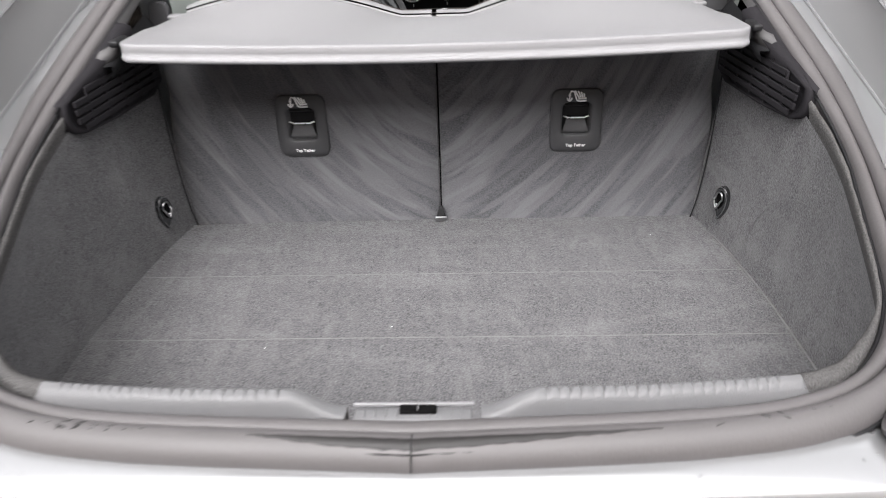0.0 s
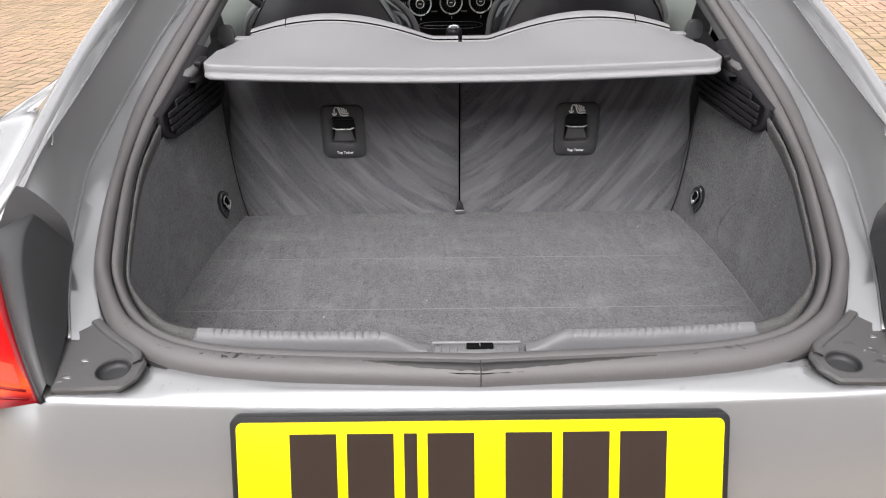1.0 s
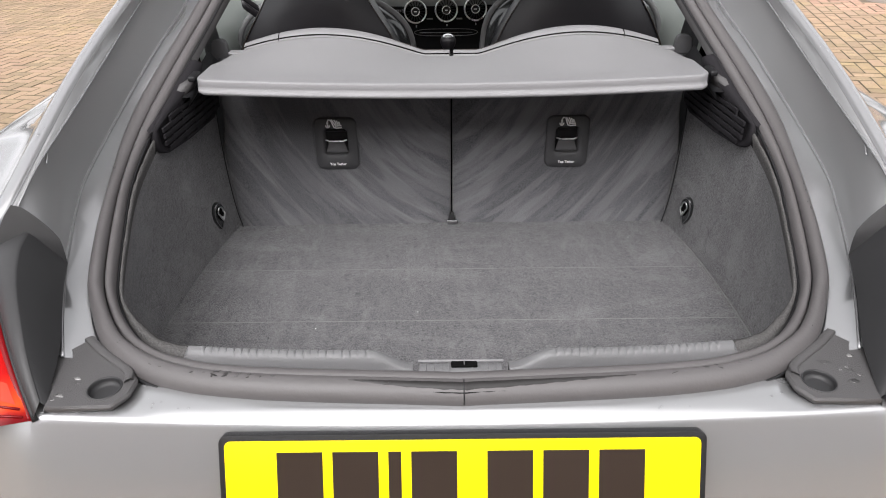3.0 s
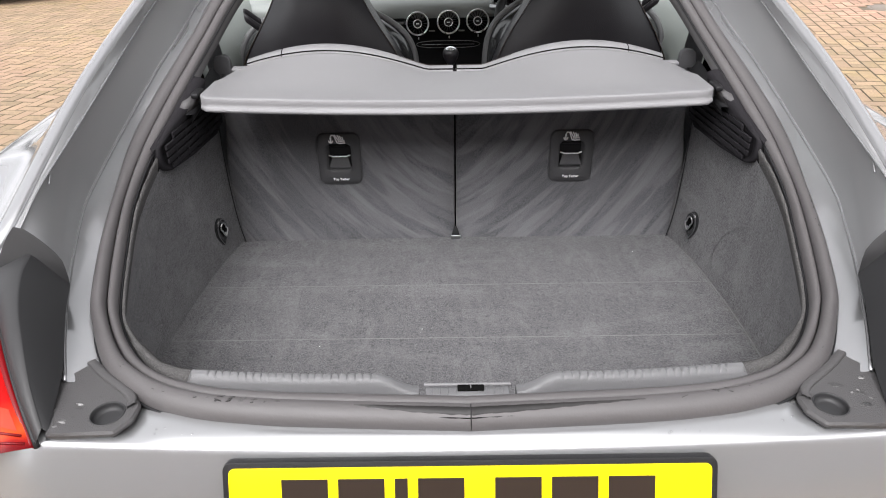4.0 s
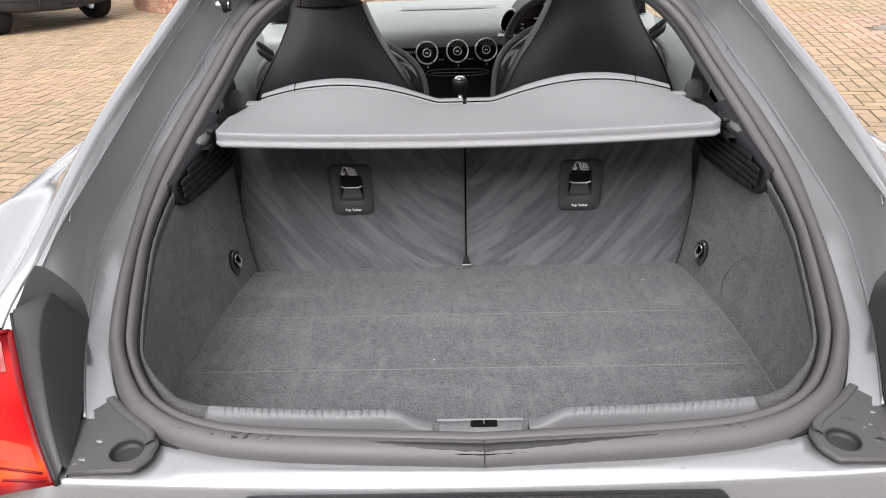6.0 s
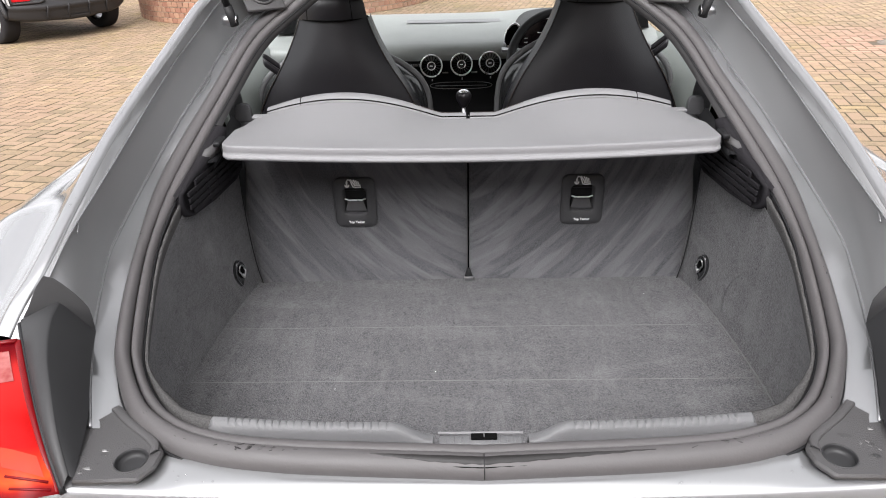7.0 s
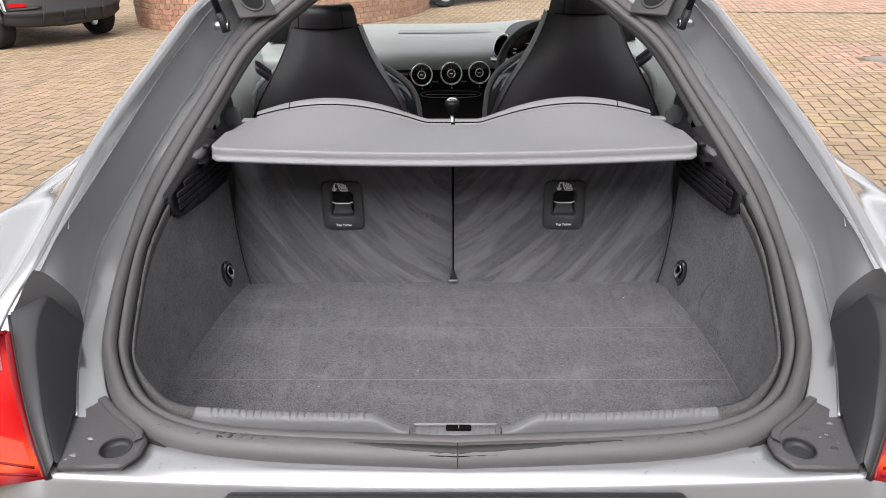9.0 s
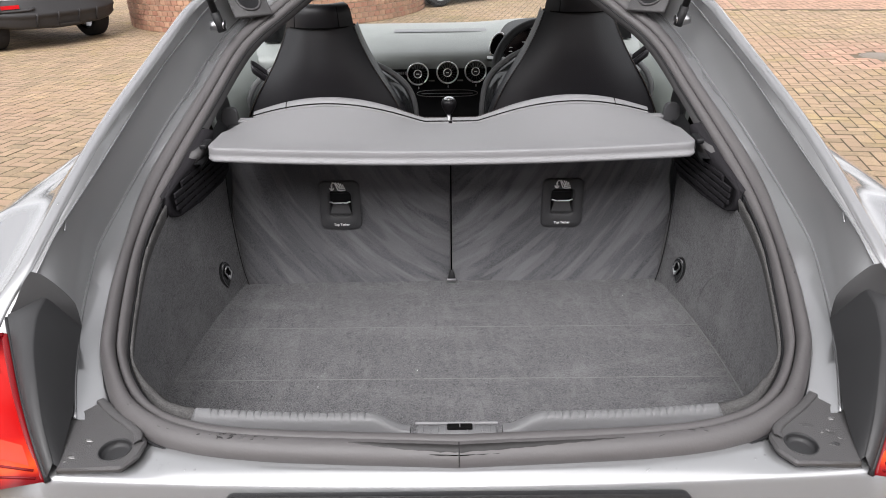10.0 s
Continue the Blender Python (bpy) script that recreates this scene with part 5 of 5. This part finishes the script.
def air_vent(x, y, z, r):
    vent = empty("air_vent", (x, y, z))
    under(vent, dash)
    m = Matrix.Translation((x, y, z)) @ Matrix.Rotation(radians(80), 4, "X")
    part("vent_ring", lathe([(r * .84, -.006), (r * .88, .008), (r * .94, .012), (r, .008), (r * 1.0, -.01)], 40, m), M["chrome"], vent, "chrome ring")
    part("vent_well", lathe([(r * .86, .004), (r * .80, -.016), (0, -.018)], 32, m), M["dark"], vent)
    verts, faces = [], []
    for k in range(18):
        a = k * math.tau / 18
        d, e = Vector((math.cos(a), math.sin(a), 0)), Vector((-math.sin(a), math.cos(a), 0))
        b = len(verts)
        for rr, ww, zz in ((.34, .0008, .004), (.84, .0016, .004), (.84, .0016, -.01), (.34, .0008, -.01)):
            verts += [m @ (d * r * rr + e * ww + Vector((0, 0, zz))), m @ (d * r * rr - e * ww + Vector((0, 0, zz)))]
        faces += [(b, b + 1, b + 3, b + 2), (b, b + 2, b + 4, b + 6), (b + 1, b + 7, b + 5, b + 3)]
    part("vent_fins", (verts, faces), M["satin"], vent)
    part("vent_hub", lathe([(0, .0075), (r * .28, .0075), (r * .34, .009), (r * .38, .006), (r * .38, -.01)], 24, m), M["satin"], vent)
    part("hub_ring", lathe([(r * .30, .0085), (r * .34, .0108), (r * .38, .0085)], 24, m), M["chrome"], vent)
    part("hub_mark", box(r * .26, .002, .003, tuple(m @ Vector((0, 0, .0095))), .0004), M["white"], vent)
    part("vent_lever", box(.004, .004, .008, (x + .002, y - .004, z - r - .010), .001), M["chrome"], vent)


for x, z in ((-.1115, .783), (-.0025, .787), (.1005, .790)):
    air_vent(x, 2.096, z, .041)
for x in (-.062, .044):
    part("vent_button", box(.022, .004, .005, (x, 2.118, .752), .001), M["steel"], dash)
slotp = [(x * .115, z * .0125) for x, z in [(math.copysign(abs(math.cos(a)) ** .5, math.cos(a)), math.sin(a)) for a in [k * math.tau / 40 for k in range(40)]]]
part("slot_frame", tube([(-.004 + x, 2.134, .700 + z) for x, z in slotp], .0010, 6, True), M["steel"], dash, "thin chrome frame")
part("slot_line", tube([(-.10, 2.133, .6995), (.092, 2.133, .6995)], .0012, 6), M["steel"], dash)

# instrument display and hood
part("display", prism([(.200, 2.086, .770), (.480, 2.086, .770), (.480, 2.095, .905), (.455, 2.096, .940), (.27, 2.096, .940), (.225, 2.095, .915), (.202, 2.093, .870)], (0, -1, 0), .004, .001), M["screen"], dash, "dark instrument display")
for x, z, w in ((.262, .905, .016), (.292, .905, .014), (.285, .893, .030), (.215, .886, .010), (.214, .872, .012)):
    part("display_mark", box(w, .001, .003, (x + .012, 2.0885, z - .010), .0003), M["white"], dash)
for k in range(9):
    a = radians(200 - 27 * k)
    part("dial_mark", box(.0035, .001, .0035, (.236 + .022 * math.cos(a), 2.0815, .826 + .022 * math.sin(a)), .0003), M["white"], dash)
part("hood", loft([curve([(.190, y, .845), (.196, y + .01, .895), (.232, y + .015, .938), (.33, y + .02, .952), (.44, y + .015, .942), (.49, y, .88)], 24) for y in (2.070, 2.13, 2.23)]), M["satin"], dash)
m = Matrix.Translation((.178, 2.11, .884)) @ Matrix.Rotation(radians(80), 4, "X") @ Matrix.Rotation(radians(-25), 4, "Z") @ Matrix.Diagonal((.7, 1.25, 1, 1))
part("side_vent", lathe([(.030, .008), (.034, .010), (.036, .004)], 28, m), M["chrome"], dash)
part("side_vent_well", lathe([(.031, .006), (0, .004)], 28, m), M["dark"], dash)

# steering wheel
sw = empty("steering_wheel", (.337, 2.0, .83))
tagged(sw, "black leather steering wheel with silver spokes", "steering wheel")
m = Matrix.Translation((.339, 1.985, .811)) @ Matrix.Rotation(radians(66), 4, "X")
rim = [m @ Vector((.174 * math.cos(a), (.174 if math.sin(a) > -.8 else .158) * math.sin(a), 0)) for a in [k * math.tau / 56 for k in range(56)]]
part("rim", tube(rim, .0148, 12, True), M["satin"], sw)
part("hub", lathe([(0, .03), (.05, .028), (.065, .018), (.07, -.03)], 28, m), M["black"], sw)
for e in (1, -1):
    part("spoke", loft([[m @ Vector((e * .06, -.02, .01)), m @ Vector((e * .06, .025, .01))], [m @ Vector((e * .12, -.012, .004)), m @ Vector((e * .12, .022, .004))], [m @ Vector((e * .172, -.010, .0)), m @ Vector((e * .172, .018, .0))]]), M["steel"], sw, "silver spoke")
    part("spoke_pad", box(.05, .03, .008, tuple(m @ Vector((e * .11, .004, .012))), .004, 2, Matrix.Rotation(radians(66), 4, "X")), M["black"], sw)
part("stalk", tube([m @ Vector((-.06, .05, -.05)), m @ Vector((-.20, .06, -.05))], .008, 8), M["steel"], sw)

# gear lever
gear = empty("gear_lever", (0, 1.705, .62))
tagged(gear, "gear lever with black leather knob and polished cap", "gear lever")
part("lever_shaft", tube([(0, 1.72, .56), (0, 1.708, .66), (0, 1.704, .755)], .0065, 12), M["alloy"], gear)
m = Matrix.Translation((0, 1.703, .752))
part("knob", lathe([(.0, -.002), (.011, -.002), (.015, .006), (.021, .017), (.0240, .027), (.0240, .036), (.020, .044), (.015, .046)], 24, m), M["leather"], gear)
part("knob_cap", lathe([(.0175, .0425), (.015, .048), (.008, .051), (0, .0515)], 24, m), M["chrome"], gear)
part("lever_boot", lathe([(.075, 0), (.07, .04), (.045, .10), (.02, .15), (.012, .16)], 24, Matrix.Translation((0, 1.715, .50))), M["leather"], gear)
part("console", box(.26, .75, .22, (0, 1.8, .40), .03), M["black"], dash)

# ---- gas struts ----
for s in (1, -1):
    strut = empty("gas_strut", (s * .475, 1.03, 1.135))
    under(strut, car)
    a, b = Vector((s * .477, 1.02, 1.143)), Vector((s * .600, .925, 1.760))
    part("strut_socket", tube([a + (b - a) * f for f in (-.014, .0, .05)], .0092, 12), M["black"], strut)
    part("strut_body", tube([a, a + (b - a) * .5, b], .0072, 12), M["black"], strut, "black gas strut")
    part("strut_ball", lathe([(0, .012), (.009, .010), (.011, 0), (.011, -.02)], 16, Matrix.Translation(a + Vector((s * .012, .004, .002))) @ Matrix.Rotation(radians(90 * s), 4, "Y")), M["steel"], strut)

# ---- brick planter ----
planter = empty("brick_planter", (-2.8, 12.1, 0))
tagged(planter, "round red-brick planter wall on the paving", "planter")
R, HGT = 2.43, .97
core = Matrix.Translation((-2.8, 12.1, 0))
part("planter_core", lathe([(R - .12, HGT - .04), (R - .008, HGT - .03), (R - .008, -.02)], 72, core), M["mortar"], planter)
part("planter_soil", lathe([(0, HGT - .08), (R - .1, HGT - .10)], 48, core), M["soil"], planter)

# ---- parked suv ----
suv = empty("parked_suv", (-6.4, 10.0, 0))
tagged(suv, "parked silver off-roader with black plastic lower bumper", "car")
wl, wr, SMALL = Vector((-5.931, 8.898, 0)), Vector((-5.163, 10.10, 0)), .90
ax = (wr - wl).normalized()
back = Vector((ax.y, -ax.x, 0))
mid = (wl + wr) / 2


def sv(u, d, z):
    """Suv axes: u along the axle, d rearwards from the axle, z up."""
    return mid + (ax * u + back * d + Vector((0, 0, z))) * SMALL


def suv_rows(levels, half):
    rows = []
    for d, z in levels:
        rows.append([sv(half * (-1 + 2 * k / 16), d - .22 * abs(-1 + k / 8) ** 3.2, z) for k in range(17)])
    return rows


def bumper_rows(levels, half):
    """Bumper skins whose foot rises and tucks in towards the corners."""
    rows = []
    for d, z in levels:
        rows.append([sv(half * (-1 + 2 * k / 16), d - .24 * abs(-1 + k / 8) ** 3.2, z + .07 * abs(-1 + k / 8) ** 4 * max(0, (.6 - z) / .3)) for k in range(17)])
    return rows


part("rear_bumper", loft(bumper_rows(((.30, .30), (.55, .275), (.70, .285), (.745, .32), (.75, .40), (.77, .44), (.79, .46), (.79, .50), (.76, .53), (.76, .66), (.72, .70)), .90)), M["bumper"], suv, "black plastic bumper")
part("bumper_skid", loft(bumper_rows(((.60, .262), (.72, .272), (.755, .30), (.758, .33)), .50)), M["bumper"], suv)
part("tailgate", loft(suv_rows(((.72, .695), (.73, .78), (.74, .88), (.72, 1.05), (.58, 1.40), (.44, 1.66), (.1, 1.72)), .84)), M["suv_paint"], suv)
part("reflector", loft([[sv(-.84 + .20 * k / 4, .775 - .24 * abs((-.84 + .20 * k / 4) / .9) ** 3.2, z) for k in range(5)] for z in (.585, .635)]), M["reflector"], suv, "red reflector")
part("reflector_bezel", tube([sv(-.86 + .40 * k / 6, .775 - .24 * abs((-.86 + .40 * k / 6) / .9) ** 3.2, .555 + (.02 * (k == 6))) for k in range(7)], .014, 8), M["bumper"], suv)
for e in (1, -1):
    for u in (.16, .46):
        dip = .24 * (u / .9) ** 3.2
        part("bumper_rib", tube([sv(u * e, .752 - dip, .31), sv(u * e, .757 - dip, .40), sv(u * e, .795 - dip, .46), sv(u * e, .795 - dip, .50)], .012, 8), M["bumper"], suv)
    st = []
    for d, z0 in ((.60, .54), (.48, .56), (.38, .64), (.0, .76), (-.40, .62), (-.48, .34), (-2.0, .34), (-2.15, .62), (-2.6, .70), (-3.0, .62), (-3.4, .45)):
        st.append([sv(.88 * e, d, z0), sv(.90 * e, d, .80), sv(.87 * e, d, .98), sv(.74 * e, d, 1.50 if -2.2 < d else .98), sv(.6 * e, d, 1.64 if -1.9 < d else .99), sv(0, d, 1.66 if -1.9 < d else 1.0)])
    part("body_side", loft(st), M["suv_paint"], suv)
    part("arch_trim", tube(curve([sv(.895 * e, .46, .38), sv(.905 * e, .33, .66), sv(.905 * e, 0, .78), sv(.905 * e, -.34, .66), sv(.895 * e, -.46, .36)], 20), .03, 8), M["bumper"], suv)
part("underside", loft([[sv(u, d, .33) for u in (-.8, 0, .8)] for d in (.55, -3.3)]), M["dark"], suv)
half_track = (wr - wl).length / 2 / SMALL
for e in (1, -1):
    for d in (0, -2.6):
        car_wheel(suv, tuple(sv(half_track * e, d, .36)), .36 * SMALL, .22, ax * e)

# ---- far parked car ----
fa, fb = Vector((-.096, 12.02, 0)), Vector((1.377, 12.90, 0))
fx = (fb - fa).normalized()
fy = Vector((-fx.y, fx.x, 0))
far = empty("parked_hatchback", tuple((fa + fb) / 2))
tagged(far, "parked pale car seen low through the windscreen", "car")


def fv(u, d, z):
    return fa + (fx * u + fy * d + Vector((0, 0, z))) * .86


part("body_shell", loft([[fv(u, d + .10 * abs((u - 1.2) / 2) ** 4, z) for u in (-.8, -.6, -.3, .3, 1.2, 2.1, 2.7, 3.0, 3.2)] for d, z in ((.02, .30), (-.03, .5), (-.02, .75), (.0, .92), (.22, 1.35), (.6, 1.45), (1.2, 1.45), (1.7, .9), (1.72, .3))]), M["suv_paint"], far)
part("sill_trim", loft([[fv(u, d, z) for u in (.35, 1.2, 2.1)] for d, z in ((-.035, .34), (-.045, .28), (0, .22))]), M["black"], far)
for u in (0, 2.48):
    car_wheel(far, tuple(fv(u, .06, .32)), .275, .18, -fy)

# ---- yard details ----
drain = part("drain_channel_cover", box(9.5, .055, .02, (0, 0, .0), .004, 2), M["joint"], None, smooth=False)
drain.matrix_basis = Matrix.Translation((7.2, 9.09, -.004)) @ Matrix.Rotation(radians(-18.9), 4, "Z")
tagged(drain, "narrow dark drain channel across the paving", "drain", kind="structure")
MX, MY = 4.153, 6.352
manhole = empty("manhole_cover", (MX, MY, 0))
tagged(manhole, "round grey iron manhole cover set in the pavers", "manhole cover")
part("cover_disc", lathe([(0, .006), (.142, .006), (.146, .004), (.148, -.01)], 40, Matrix.Translation((MX, MY, 0))), M["iron"], manhole)
part("cover_frame", lathe([(.150, -.01), (.153, .005), (.176, .005), (.179, -.01)], 40, Matrix.Translation((MX, MY, 0))), M["iron"], manhole)

# ---- planter bricks ----
cx, cy = -2.8, 12.1
bw, bh = .1025, .065


def brick_data(name, w, d, h, mat, ch=.004):
    v = [(-w / 2, -d, 0), (w / 2, -d, 0), (w / 2, 0, 0), (-w / 2, 0, 0), (-w / 2, -d, h), (w / 2, -d, h), (w / 2, 0, h), (-w / 2, 0, h)]
    v += [(-w / 2 + ch, -d - ch, ch), (w / 2 - ch, -d - ch, ch), (w / 2 - ch, -d - ch, h - ch), (-w / 2 + ch, -d - ch, h - ch)]
    f = [(8, 9, 10, 11), (0, 1, 9, 8), (1, 5, 10, 9), (5, 4, 11, 10), (4, 0, 8, 11), (4, 5, 6, 7), (1, 2, 6, 5), (0, 4, 7, 3)]
    return mesh_of(name, v, f, mat, False)


brick_mesh = brick_data("brick", bw, .10, bh, M["brick"])
per = int(math.tau * R / (bw + .010))
made = 0
rest_v, rest_f = [], []
for row in range(13):
    for k in range(per):
        a = (k + .5 * (row % 2)) * math.tau / per
        d = Vector((math.sin(a), -math.cos(a), 0))
        m = Matrix.Translation(Vector((cx, cy, row * (bh + .010) + .004)) + d * (R - .10)) @ Matrix.Rotation(a, 4, "Z")
        near = d.y < .35
        if near and row < 12 and made < 300:
            ob = new("brick", brick_mesh)
            ob.matrix_basis = m
            under(ob, planter)
            made += 1
        else:
            b = len(rest_v)
            rest_v += [m @ v.co for v in brick_mesh.vertices]
            rest_f += [tuple(b + i for i in p.vertices) for p in brick_mesh.polygons]
rest = new("brickwork", mesh_of("brickwork", rest_v, rest_f, M["brick"], False))
under(rest, planter)
tagged(rest, "remaining brick courses", kind="stuff")

# ---- herringbone pavers ----
U, TURN_P = .09, radians(-13)
rot = Matrix.Rotation(TURN_P, 4, "Z") @ Matrix.Translation((.035, 0, 0))


def paver_data(name, mat):
    w, l, h, c, j = U, 2 * U, .006, .0032, .0022
    x0, x1, y0, y1 = j, w - j, j, l - j
    v = [(x0, y0, -h), (x1, y0, -h), (x1, y1, -h), (x0, y1, -h), (x0, y0, -c), (x1, y0, -c), (x1, y1, -c), (x0, y1, -c),
         (x0 + c, y0 + c, 0), (x1 - c, y0 + c, 0), (x1 - c, y1 - c, 0), (x0 + c, y1 - c, 0)]
    f = [(8, 9, 10, 11)] + [(4 + i, 4 + (i + 1) % 4, 8 + (i + 1) % 4, 8 + i) for i in range(4)] + [(i, (i + 1) % 4, 4 + (i + 1) % 4, 4 + i) for i in range(4)]
    return v, f


pv, pf = paver_data("paver", M["paver"])


def dirty_edges(me):
    """The bevels of the pavers are filled with the dirt of the joints."""
    me.materials.append(M["joint"])
    for p in me.polygons:
        p.material_index = 0 if p.normal.z > .97 else 1
    return me


paver_mesh = dirty_edges(mesh_of("paver", pv, pf, M["paver"], False))
quarter = Matrix.Rotation(radians(-90), 4, "Z")
flat_v, flat_f, red_v, red_f = [], [], [], []
singles = 0
# a row of stretchers, laid end to end, parts two herringbone fields
BAND = 20
random.seed(5)
top_only = [(4, 5, 9, 8), (5, 6, 10, 9), (6, 7, 11, 10), (7, 4, 8, 11), (8, 9, 10, 11)]
for i in range(-190, 190):
    for j in range(-95, 275):
        k = (i - j) % 4
        if k == 0:
            m = rot @ Matrix.Translation((i * U, j * U, 0))
        elif k == 1:
            m = rot @ Matrix.Translation((i * U, (j + 1) * U, 0)) @ quarter
        else:
            continue
        q = m @ Vector((U / 2, U, 0))
        if abs(q.x) > 13 or not -6 < q.y < 22:
            continue
        line = (q.y - 9.09 + .342 * (q.x - 7.2)) * .946
        if math.hypot(q.x - MX, q.y - MY) < .20 or abs(line) < .055 and q.x > 2.6 or math.hypot(q.x - cx, q.y - cy) < R - .25:
            continue
        if i == BAND and k == 0:
            continue
        if k == 1 and i in (BAND, BAND - 1):
            # pavers cut in half where they meet the row
            m = m @ Matrix.Translation((0, U if i == BAND else 0, 0)) @ Matrix.Diagonal((1, .5, 1, 1))
        m = m @ Matrix.Translation((0, 0, random.uniform(-.0015, .0015))) @ Matrix.Rotation(random.uniform(-.008, .008), 4, "Y")
        red = line > 0 and q.x > 1.8 or math.hypot(q.x - MX, q.y - MY) < .72 * random.uniform(.7, 1.1)
        if not red and singles < 300 and 1.7 < abs(q.x) < 3.3 and 3.0 < q.y < 5.6:
            ob = new("paver", paver_mesh)
            ob.matrix_basis = m
            under(ob, ground)
            singles += 1
            continue
        near = abs(q.x) < 6 and 1 < q.y < 9
        vv, ff = (red_v, red_f) if red else (flat_v, flat_f)
        b = len(vv)
        vv += [m @ Vector(v) for v in pv]
        ff += [tuple(b + t for t in face) for face in (pf if near else top_only)]
for k in range(-45, 128):
    m = rot @ Matrix.Translation((BAND * U + .002, k * 2 * U, random.uniform(-.0015, .0010)))
    q = m @ Vector((U / 2, U, 0))
    if abs(q.y - 9.09 + .342 * (q.x - 7.2)) < .085:
        continue
    b = len(flat_v)
    flat_v += [m @ Vector(v) for v in pv]
    flat_f += [tuple(b + t for t in face) for face in pf]
rest = new("paver_field", dirty_edges(mesh_of("paver_field", flat_v, flat_f, M["paver"], False)))
tagged(under(rest, ground), "rest of the buff herringbone paving", kind="stuff")
rest = new("red_paver_field", dirty_edges(mesh_of("red_paver_field", red_v, red_f, M["rust"], False)))
tagged(under(rest, ground), "darker red-brown pavers", kind="stuff")

# everything that stands on the yard leans with its fall
for thing in (ground, planter, suv, far, drain, manhole):
    thing.matrix_basis = yard @ thing.matrix_basis
